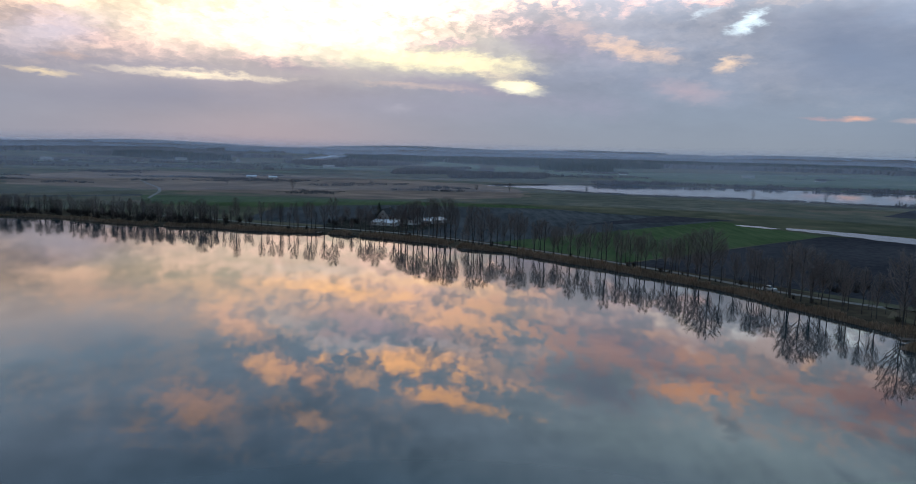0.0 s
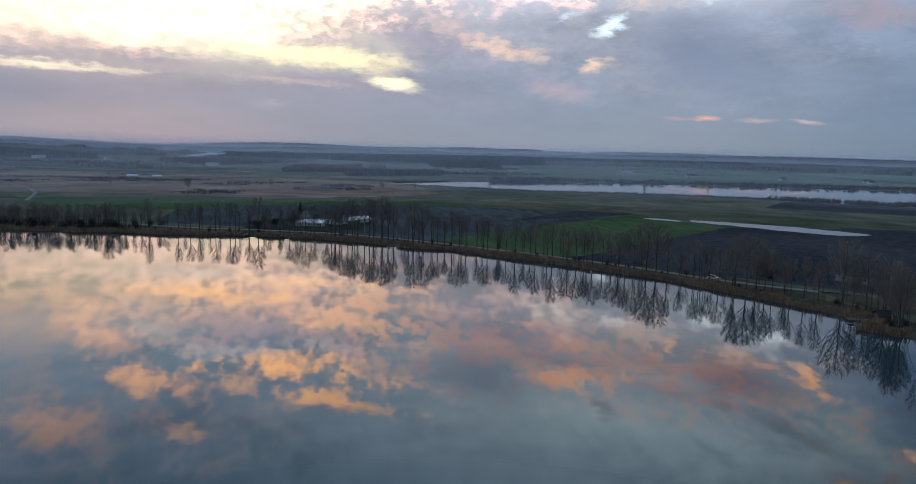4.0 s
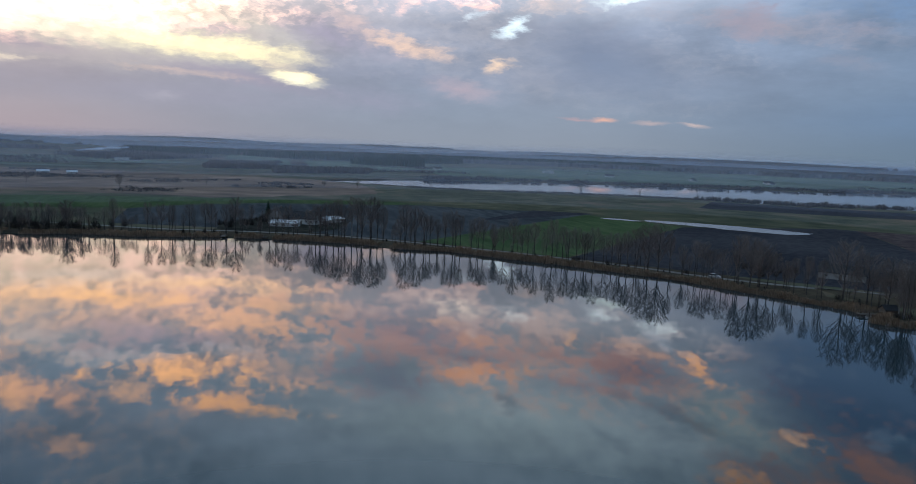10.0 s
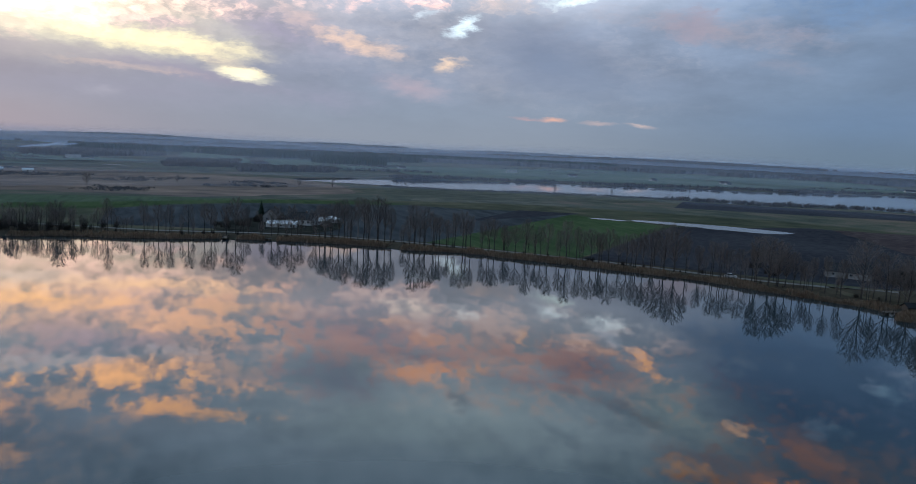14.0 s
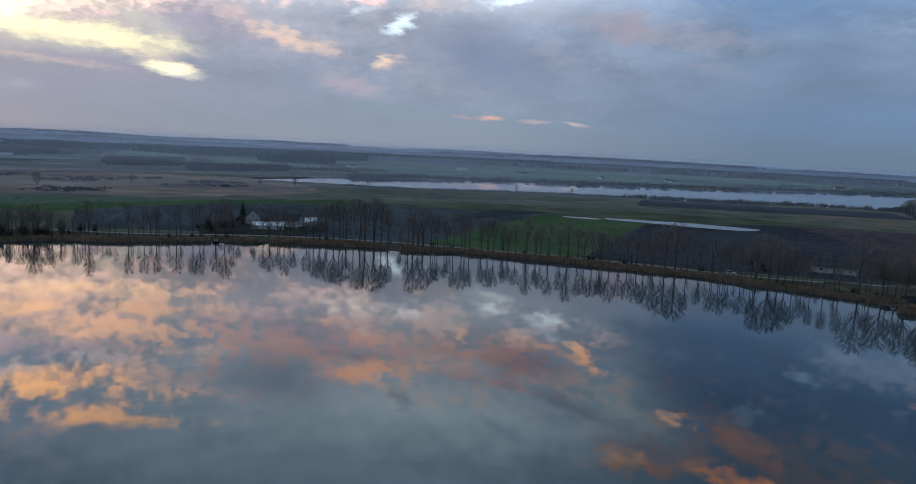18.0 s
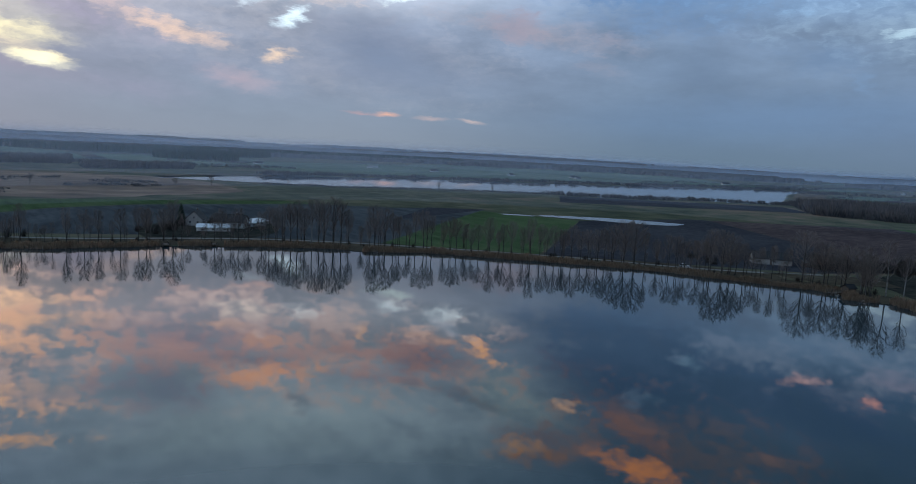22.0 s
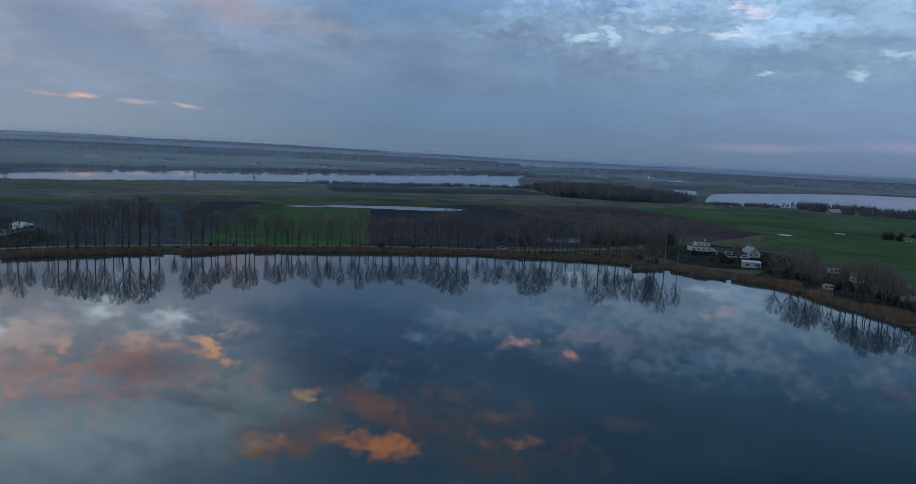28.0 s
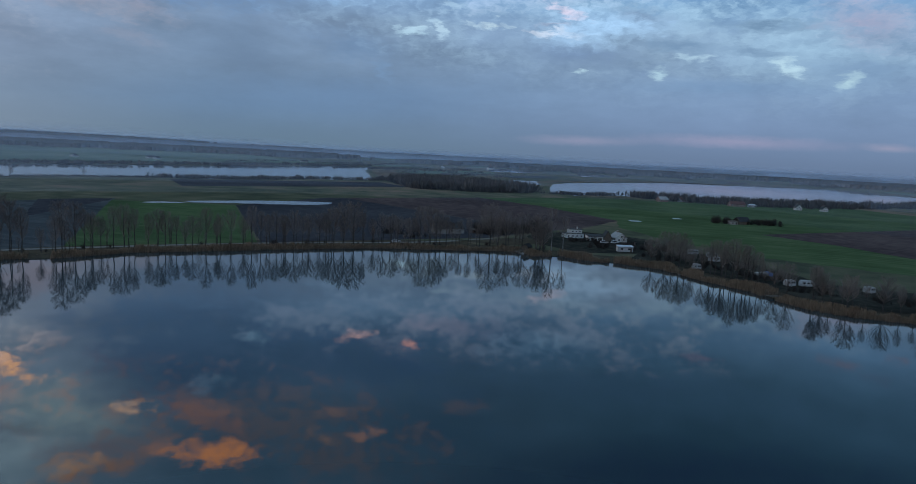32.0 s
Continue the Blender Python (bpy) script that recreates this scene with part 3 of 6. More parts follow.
SOIL_DARK = material("wet_soil", [(0.3, (0.027, 0.027, 0.033)), (0.7, (0.064, 0.061, 0.065))], 0.25, bump=0.9, bump_scale=1.2, second=0.015, gain=1.5, furrow=0.1, lay_deg=-40)
SOIL_BROWN = material("brown_soil", [(0.3, (0.0431, 0.033, 0.0341)), (0.5, (0.0739, 0.0545, 0.0529)), (0.7, (0.105, 0.0775, 0.0716))], 0.15, bump=0.8, bump_scale=1.2, second=0.01, gain=1.5, furrow=0.1, lay_deg=-35)
MARSH = material("marsh_reed", [(0.25, (0.092, 0.071, 0.060)), (0.5, (0.195, 0.134, 0.101)), (0.75, (0.315, 0.212, 0.153))], 0.05, bump=0.8, bump_scale=0.6, stretch=(0.5, 1, 1), second=0.008, gain=1.7)
REED = material("dry_reed", [(0.2, (0.138, 0.096, 0.068)), (0.5, (0.235, 0.168, 0.118)), (0.8, (0.330, 0.240, 0.172))], 0.3, island=0.5)


def airy(mat, share):
    """Lets light pass through thin blades and twig masses."""
    t = mat.node_tree
    thin, both = t.nodes.new("ShaderNodeBsdfTranslucent"), t.nodes.new("ShaderNodeMixShader")
    both.inputs[0].default_value = share
    b = t.nodes["Principled BSDF"]
    wire(t, b.inputs["Base Color"].links[0].from_socket, thin.inputs[0])
    wire(t, b.outputs[0], both.inputs[1])
    wire(t, thin.outputs[0], both.inputs[2])
    wire(t, both.outputs[0], t.nodes["Material Output"].inputs[0])


airy(REED, 0.6)
REED_BANK = material("reed_bank", [(0.3, (0.070, 0.052, 0.038)), (0.5, (0.12, 0.090, 0.064)), (0.7, (0.19, 0.145, 0.10))], 0.06, bump=0.8, bump_scale=0.5, gain=1.6)
SCRUB = material("scrub_floor", [(0.3, (0.0175, 0.0175, 0.0158)), (0.5, (0.035, 0.0333, 0.028)), (0.7, (0.0665, 0.0595, 0.0455))], 0.3, bump=0.8, bump_scale=1.5, second=0.03, gain=1.4)
VERGE = material("dead_grass", [(0.3, (0.035, 0.03, 0.0225)), (0.5, (0.0688, 0.055, 0.04)), (0.7, (0.106, 0.0875, 0.06))], 0.25, bump=0.8, bump_scale=2.0, second=0.03)
BARK = material("bark", [(0.3, (0.034, 0.0312, 0.0312)), (0.7, (0.0847, 0.0756, 0.0699))], 1.2, bump=0.6, bump_scale=6)
TWIG = material("twigs", [(0.2, (0.115, 0.097, 0.089)), (0.8, (0.230, 0.191, 0.173))], 0.5, island=0.6)
BRUSH = material("brushwood", [(0.2, (0.0312, 0.0281, 0.0273)), (0.8, (0.078, 0.0666, 0.0606))], 0.5, island=0.6)
BIRCH = material("birch_bark", [(0.3, (0.084, 0.078, 0.075)), (0.6, (0.216, 0.204, 0.192))], 1.5, bump=0.3)
GRAVEL = material("gravel_road", [(0.3, (0.13, 0.123, 0.117)), (0.7, (0.272, 0.253, 0.233))], 0.8, bump=0.5, bump_scale=5)
PINE = material("pine_needles", [(0.2, (0.021, 0.036, 0.029)), (0.8, (0.055, 0.078, 0.056))], 0.06, island=0.5)
WOODS = material("bare_woods", [(0.2, (0.0698, 0.0698, 0.0745)), (0.8, (0.186, 0.168, 0.161))], 0.06, island=0.5)
ALDER = material("alder_wood", [(0.2, (0.0541, 0.0562, 0.0624)), (0.8, (0.156, 0.139, 0.133))], 0.06, island=0.5)
for mat, share in ((WOODS, 0.45), (ALDER, 0.45), (TWIG, 0.12), (BRUSH, 0.45)):
    airy(mat, share)
WATER = water_material()


# ------------------------------------------------------------ builders
def mesh_of(name, verts, faces, mat, smooth=False):
    me = bpy.data.meshes.new(name)
    me.from_pydata([tuple(v) for v in verts], [], [tuple(f) for f in faces])
    me.materials.append(mat)
    if smooth:
        me.polygons.foreach_set("use_smooth", [True] * len(me.polygons))
    me.update()
    return me


def part(name, bm, mat, parent=None, label=""):
    """bm: a bmesh, or a mesh that is ready."""
    if isinstance(bm, bmesh.types.BMesh):
        bmesh.ops.recalc_face_normals(bm, faces=bm.faces)
        me = bpy.data.meshes.new(name)
        bm.to_mesh(me)
        bm.free()
        me.materials.append(mat)
    else:
        me = bm
    ob = new(name, me)
    ob.parent = parent
    if label:
        ob["label"] = label
    return ob


# ------------------------------------------------------------ plan
SHORE = [(-900, 430), (-600, 425), (-420, 405), (-330, 392), (-262, 382), (-229, 381), (-185, 362), (-150, 353), (-128, 352), (-112, 345), (-84, 341), (-66, 340), (-53, 334), (-36, 327), (-9, 313),
         (3, 300), (24, 291), (42, 271), (61, 252), (76, 235), (90, 219), (98, 201), (107, 184), (115, 168), (116, 158), (108, 154), (116, 143), (110, 131), (112, 117), (105, 97), (89, 85), (73, 68),
         (58, 60), (51, 54), (46, 45), (46, 27), (50, 0), (40, -60), (70, -150), (60, -300)]
LAKE = SHORE + [(-60, -600), (-500, -800), (-1000, -600), (-1200, 0)]
FAR_LAKE = [(-8, 850), (42, 838), (96, 802), (150, 754), (204, 722), (286, 694), (361, 666), (431, 622), (488, 564), (576, 548), (648, 478), (690, 482), (760, 520), (1000, 640), (1270, 740), (1081, 803), (859, 820), (640, 862),
            (440, 920), (300, 940), (143, 902), (90, 872), (40, 856)]
EAST_LAKE = [(622, 192), (650, 226), (760, 244), (905, 262), (1011, 246), (1186, 170), (1411, 57), (1482, -87), (1573, -243), (1620, -330), (1300, -420), (900, -250), (760, -70), (700, 70), (690, 140), (649, 172)]
MERE_A = [(1430, 492), (1620, 555), (1816, 540), (1756, 412), (1453, 415)]
MERE_B = [(1437, 275), (1689, 312), (1775, 252), (1633, 205)]
MERE_C = [(794, 312), (903, 348), (955, 338), (974, 300), (836, 270)]
MERE_D = [(1850, 205), (2048, 234), (2690, 90), (2189, 80)]
WATERS = (LAKE, FAR_LAKE, EAST_LAKE, MERE_A, MERE_B, MERE_C, MERE_D)


def signed(px, py, poly):
    """Distance to the outline; negative inside."""
    d = np.full(px.shape, 1e9)
    inside = np.zeros(px.shape, bool)
    n = len(poly)
    for i in range(n):
        (x0, y0), (x1, y1) = poly[i], poly[(i + 1) % n]
        dx, dy = x1 - x0, y1 - y0
        k = np.clip(((px - x0) * dx + (py - y0) * dy) / (dx * dx + dy * dy), 0, 1)
        d = np.minimum(d, np.hypot(px - x0 - k * dx, py - y0 - k * dy))
        if y0 != y1:
            cross = (y0 > py) != (y1 > py)
            inside ^= cross & (px < (x1 - x0) * (py - y0) / (y1 - y0) + x0)
    return np.where(inside, -d, d)


def ground_height(px, py):
    px, py = np.asarray(px, float), np.asarray(py, float)
    r = np.hypot(px - 50, py - 200)
    far = np.clip((r - 1500) / 2600, 0, 1)
    hills = far ** 1.4 * (30 + 14 * np.sin(px * 0.0016 + 1.0) * np.cos(py * 0.0012) + 10 * np.sin(px * 0.0037 + py * 0.0021))
    bearing = np.degrees(np.arctan2(px - 50, py - 200))
    hills = hills * (0.22 + 0.78 / (1 + np.exp((bearing - 62) / 11)))
    h = 1.0 + hills
    for i, poly in enumerate(WATERS[:3]):
        s = signed(px, py, poly)
        h = np.minimum(h, np.where(s < 0, np.maximum(s * 0.35, -2.0), np.minimum(s * (0.3 if i == 0 else 0.08), 1.0) + np.maximum(s - 200, 0) * 0.2))
    return h


def stretch_axis(lo, hi, step, reach, grow=1.065):
    mid = list(np.arange(lo, hi + step, step))
    s, a = step, mid[-1]
    while a < reach:
        s *= grow
        a += min(s, 220)
        mid.append(a)
    s, a = step, mid[0]
    while a > -reach:
        s *= grow
        a -= min(s, 220)
        mid.insert(0, a)
    return np.array(mid)


def build_ground():
    xs, ys = stretch_axis(-300, 200, 4, 6000), stretch_axis(-20, 420, 4, 6000)
    gx, gy = np.meshgrid(xs, ys, indexing="ij")
    gz = ground_height(gx.ravel(), gy.ravel())
    n, m = len(xs), len(ys)
    verts = np.column_stack((gx.ravel(), gy.ravel(), gz))
    i, j = np.meshgrid(np.arange(n - 1), np.arange(m - 1), indexing="ij")
    q = (i * m + j).ravel()
    faces = np.column_stack((q, q + m, q + m + 1, q + 1))
    ob = new("ground", mesh_of("ground", verts.tolist(), faces.tolist(), MEADOW, True))
    tagged(ob, "flat olive and brown winter meadow land with low far hills", "ground", kind="structure")


build_ground()


def sheet(name, pts, z, mat, label, category, kind="structure", rag=0.6, step=6.0):
    """A level sheet with a slightly uneven outline."""
    ring = []
    n = len(pts)
    for i in range(n):
        p0, p1 = Vector(pts[i]), Vector(pts[(i + 1) % n])
        cuts = max(1, int((p1 - p0).length / step))
        for c in range(cuts):
            q = p0.lerp(p1, c / cuts)
            w = noise.noise_vector(Vector((q.x * 0.12, q.y * 0.12, z * 9)))
            ring.append((q.x + w.x * rag, q.y + w.y * rag))
    bm = bmesh.new()
    f = bm.faces.new([bm.verts.new((x, y, z)) for x, y in ring])
    bmesh.ops.triangulate(bm, faces=[f])
    for face in bm.faces:
        if face.normal.z < 0:
            face.normal_flip()
    me = bpy.data.meshes.new(name)
    bm.to_mesh(me)
    bm.free()
    me.materials.append(mat)
    return tagged(new(name, me), label, category, kind=kind)


def drape(name, quad, mat, label, lift=0.8, n=14, category="field"):
    a, b, c, d = (Vector(q) for q in quad)
    vs, fs = [], []
    for i in range(n + 1):
        for j in range(n + 1):
            p = a.lerp(b, i / n).lerp(d.lerp(c, i / n), j / n)
            w = noise.noise_vector(Vector((p.x * 0.02, p.y * 0.02, 3)))
            vs.append((p.x + 6 * w.x, p.y + 6 * w.y))
    hz = ground_height([v[0] for v in vs], [v[1] for v in vs])
    vs = [(v[0], v[1], h + lift) for v, h in zip(vs, hz)]
    for i in range(n):
        for j in range(n):
            q = i * (n + 1) + j
            fs.append((q, q + n + 1, q + n + 2, q + 1))
    return tagged(new(name, mesh_of(name, vs, fs, mat)), label, category, kind="structure")


def water_sheet(name, x0, y0, x1, y1, label):
    me = mesh_of(name, [(x0, y0, 0), (x1, y0, 0), (x1, y1, 0), (x0, y1, 0)], [(0, 1, 2, 3)], WATER)
    tagged(new(name, me), label, "lake", kind="structure")


water_sheet("water_main", -5000, -5000, 260, 445, "calm dark lake mirroring trees and orange evening clouds")
water_sheet("water_far", 0, 460, 1320, 960, "long narrow far lake mirroring a pale sky")
water_sheet("water_east", 600, -440, 1650, 350, "wide far lake between dark shrubs")
# ------------------------------------------------------------ fields
sheet("field_1", [(17, 315), (177, 445), (206, 372), (68, 265)], 1.08, WHEAT, "bright green field of young winter wheat", "field")
sheet("field_2", [(-60, 364), (-125, 388), (-127, 465), (-94, 493), (-47, 511), (72, 508), (115, 477), (160, 470), (190, 453), (177, 445), (17, 315), (-24, 344)], 1.06, SOIL, "dark ploughed field behind a farmhouse", "field")
sheet("field_3", [(75, 402), (150, 476), (188, 454), (177, 446)], 1.10, SOIL_DARK, "wedge of freshly turned black soil", "field")
sheet("field_4", [(69, 264), (206, 371), (320, 363), (330, 352), (200, 165), (150, 184)], 1.06, SOIL_DARK, "black wet ploughed field beside green wheat", "field")
sheet("field_5", [(200, 165), (330, 352), (451, 267), (398, 201), (307, 127), (231, 146)], 1.075, SOIL_BROWN, "reddish brown bare soil field", "field", rag=2)
sheet("field_6", [(405, 588), (606, 437), (547, 376), (329, 512)], 1.06, SOIL_DARK, "dark strip of ploughed land near a far lake", "field")
sheet("field_7", [(452, 267), (560, 175), (600, 100), (640, 0), (700, -120), (430, -300), (180, -150), (140, -20), (165, 60), (215, 100), (260, 125), (308, 128), (398, 201)], 1.05, WHEAT, "broad green winter wheat field", "field", rag=2)
sheet("field_8", [(282, 38), (425, -96), (209, -26), (250, 0)], 1.10, SOIL_BROWN, "brown soil strip in green wheat", "field")
sheet("field_9", [(-127, 467), (-94, 495), (-47, 513), (72, 510), (60, 532), (-79, 553), (-162, 557), (-260, 548), (-220, 470)], 1.07, WHEAT, "green strip behind a ploughed field", "field")
sheet("field_10", [(-431, 635), (-280, 633), (-248, 550), (-300, 480), (-420, 500)], 1.068, GRASS, "dull green pasture strip", "field")
sheet("field_11", [(73, 511), (106, 592), (230, 560), (192, 456), (160, 473), (116, 480)], 1.065, GRASS, "pale olive grass field", "field", rag=2)
sheet("field_12", [(-531, 784), (-517, 1019), (-239, 969), (28, 853), (70, 755), (60, 620), (-79, 556), (-143, 578), (-268, 615), (-431, 637)], 1.072, MARSH, "brown reed marsh", "marsh", rag=8, step=15)
sheet("field_13", [(270, 560), (70, 620), (80, 740), (140, 722), (290, 676), (420, 600), (400, 560)], 1.055, GRASS, "olive meadow before a far lake", "field", rag=4, step=12)
sheet("field_23", [(-345, 505), (-262, 555), (-254, 541), (-337, 494)], 1.09, SOIL, "dark ploughed strip in green pasture", "field")
sheet("flooded_strip", [(178, 423), (186, 421), (197, 412), (199, 405), (191, 402), (186, 409), (180, 414)], 1.18, WATER, "small puddle of flood water on a field edge", "puddle", rag=2.2, step=2.5)
sheet("flooded_strip", [(204, 413), (212, 409), (230, 394), (249, 380), (262, 364), (270, 350), (277, 335), (262, 332), (254, 333), (243, 343), (233, 354), (224, 367), (218, 380), (207, 392), (199, 402)], 1.18, WATER, "long puddle of flood water on a field edge", "puddle", rag=2.4, step=3)
ROAD = [(-190, 400), (-140, 386), (-118, 372), (-96, 362), (-60, 354), (-26, 341), (4, 321), (30, 298), (53, 277), (72, 257), (88, 239), (101, 220), (113, 207), (130, 193), (148, 181)]

# ------------------------------------------------------------ trees
def tube(vs, fs, pts, radii, sides):
    """Adds a tapered tube along pts; closes the tip."""
    base = len(vs)
    n = len(pts)
    for i, (p, r) in enumerate(zip(pts, radii)):
        d = (pts[min(i + 1, n - 1)] - pts[max(i - 1, 0)]).normalized()
        u = d.orthogonal().normalized()
        w = d.cross(u)
        for k in range(sides):
            a = 2 * math.pi * k / sides
            vs.append(p + r * (math.cos(a) * u + math.sin(a) * w))
    for i in range(n - 1):
        for k in range(sides):
            a, b = base + i * sides + k, base + i * sides + (k + 1) % sides
            fs.append((a, b, b + sides, a + sides))


def twig(vs, fs, a, b, r):
    base = len(vs)
    d = (b - a).normalized()
    u = d.orthogonal().normalized()
    w = d.cross(u)
    for k in range(3):
        t = 2 * math.pi * k / 3
        vs.append(a + r * (math.cos(t) * u + math.sin(t) * w))
    vs.append(b)
    fs.extend([(base, base + 1, base + 3), (base + 1, base + 2, base + 3), (base + 2, base, base + 3)])


def bare_tree(seed, height, spread, clear, limbs, stems=1, twigs=5, bark=None, lean=0.02, twig_mat=None):
    """An unleaved tree: tapered trunk, ascending limbs, a crown of fine twigs."""
    rng = random.Random(seed)
    trunk, fine = ([], []), ([], [])
    for s in range(stems):
        ang = rng.random() * 6.283
        out = 0.0 if stems == 1 else rng.uniform(0.06, 0.22) * height * spread * 2
        foot = Vector((math.cos(ang) * 0.3 * (stems > 1), math.sin(ang) * 0.3 * (stems > 1), -0.4))
        top = Vector((math.cos(ang) * out + rng.uniform(-lean, lean) * height, math.sin(ang) * out + rng.uniform(-lean, lean) * height, height * rng.uniform(0.9, 0.97)))
        r0 = height * 0.0150 / stems ** 0.4
        line = []
        for i in range(8):
            k = i / 7
            q = foot.lerp(top, k) + Vector((rng.uniform(-1, 1), rng.uniform(-1, 1), 0)) * 0.012 * height * (0 < i < 7)
            line.append(q)
        tube(*trunk, line, [r0 * (1 - 0.88 * i / 7) for i in range(8)], 6)
        for j in range(limbs // stems):
            k = clear + (0.97 - clear) * ((j + rng.random()) / (limbs / stems))
            i = min(int(k * 7), 6)
            p = line[i].lerp(line[i + 1], k * 7 - i)
            az = j * 2.4 + rng.uniform(-0.5, 0.5)
            flat = Vector((math.cos(az), math.sin(az), 0))
            f = k + (0.96 - k) * rng.uniform(0.35, 0.72)
            swell = math.sqrt(max(0.0, 1 - ((f - 0.62) / 0.37) ** 2)) if f > 0.62 else 1.0 - 0.8 * ((0.62 - f) / 0.4) ** 2
            way = flat * spread * height * swell * rng.uniform(0.75, 1.1) + Vector((0, 0, f * height - p.z))
            long = way.length * 0.95
            way.normalize()
            side = Vector((rng.uniform(-1, 1), rng.uniform(-1, 1), rng.uniform(-0.5, 0.5))) * long
            mid = p + way * long * 0.5 + flat * long * 0.07 + Vector((0, 0, -0.03 * long)) + side * 0.03
            end = p + way * long + Vector((0, 0, long * 0.05)) + side * 0.05
            rl = max(0.04, r0 * (1 - 0.7 * k) * 0.42)
            tube(*fine, [p, mid, end], [rl, rl * 0.7, 0.02], 3)
            subs = 6 + int(6 * long / (0.4 * height))
            for m in range(subs):
                c = 0.18 + 0.82 * (m + rng.random()) / subs
                q = p.lerp(mid, c * 2) if c < 0.5 else mid.lerp(end, c * 2 - 1)
                along_way = ((mid - p) if c < 0.5 else (end - mid)).normalized()
                turn = Vector((rng.uniform(-1, 1), rng.uniform(-1, 1), rng.uniform(-0.4, 0.5)))
                along_way = (along_way + turn * 0.9).normalized()
                sub = q + along_way * height * rng.uniform(0.05, 0.12) * (1.25 - 0.75 * c)
                twig(*fine, q, sub, 0.026)
                for w in range(twigs):
                    b = q.lerp(sub, rng.uniform(0.2, 1.0))
                    turn = (along_way + Vector((rng.uniform(-1, 1), rng.uniform(-1, 1), rng.uniform(-0.5, 0.8))) * 0.85).normalized()
                    twig(*fine, b, b + turn * height * rng.uniform(0.025, 0.058), 0.0155)
    ob = new("bare_tree")
    part("trunk", mesh_of("trunk", *trunk, bark or BARK, True), None, ob)
    tagged(part("crown", mesh_of("crown", *fine, twig_mat or TWIG), None, ob, "fine reddish brown winter twigs"), kind="stuff")
    return ob


def place(x, y, turn=0.0, size=1.0, z=None):
    h = float(ground_height([x], [y])[0]) if z is None else z
    return Matrix.Translation((x, y, h)) @ Matrix.Rotation(turn, 4, "Z") @ Matrix.Scale(size, 4)


class Shoreline:
    """Walks along the lake's edge; off is metres inland."""
    pts = np.array(SHORE, float)
    cum = np.concatenate(([0], np.cumsum(np.hypot(*np.diff(np.array(SHORE, float), axis=0).T))))

    def at(self, s, off=0.0):
        q = np.array([np.interp(s, self.cum, self.pts[:, i]) for i in (0, 1)])
        a = np.array([np.interp(s - 7, self.cum, self.pts[:, i]) for i in (0, 1)])
        b = np.array([np.interp(s + 7, self.cum, self.pts[:, i]) for i in (0, 1)])
        d = (b - a) / max(1e-6, np.hypot(*(b - a)))
        return q[0] - d[1] * off, q[1] + d[0] * off


shore = Shoreline()
ROW_A = {787: 16, 805: 15, 811: 14, 816: 14, 824: 17, 831: 18, 834: 15, 840: 17, 843: 20, 848: 9, 858: 14, 861: 16, 868: 17, 872: 13, 877: 15, 880: 16, 883: 18, 886: 18, 889: 19, 892: 20, 895: 20,
         901: 21, 903: 20, 906: 20, 909: 18, 912: 17, 917: 10, 923: 16, 926: 18, 931: 17, 935: 16, 938: 17, 944: 17, 947: 18, 950: 16, 954: 14, 960: 17}
ROW_B = {967: 10, 975: 18, 979: 10, 985: 18, 990: 15, 993: 18, 1000: 16, 1003: 16, 1010: 17, 1017: 15, 1021: 17, 1040: 15, 1044: 13, 1048: 13, 1054: 14, 1059: 15, 1064: 17, 1077: 14, 1083: 13, 1087: 14,
         1092: 14, 1104: 13, 1107: 13}
ROW_D = {1196: 14, 1198: 13, 1200: 14, 1202: 15, 1204: 15, 1206: 14, 1208: 15, 1211: 15, 1213: 16, 1215: 15, 1217: 16, 1219: 14, 1221: 13, 1223: 11, 1245: 11, 1247: 11, 1250: 10, 1254: 9, 1259: 8, 1264: 9, 1269: 9, 1274: 9, 1279: 9, 1284: 8, 1290: 8}
ROW_C = {941: 13, 957: 14, 964: 13, 970: 15, 981: 14, 997: 15, 1007: 14, 1014: 15, 1024: 15, 1051: 13, 1062: 13, 1074: 14, 1080: 12, 1100: 12, 796: 8, 854: 8, 865: 12, 928: 14}
WIDE = {1027: 17, 1032: 19, 1036: 17, 1069: 18, 1072: 17, 1097: 18, 770: 14, 1228: 10, 1235: 11, 1250: 10, 1262: 11, 1275: 11, 1288: 12, 1300: 12, 1312: 11, 1103: 17, 1108: 15, 1113: 16, 1118: 15, 1128: 12, 1178: 14, 1181: 14, 1187: 11, 1184: 13, 1174: 11, 1190: 10}
PALE_TREES = {898: 20, 1122: 14, 1126: 12, 1132: 16, 1135: 13}

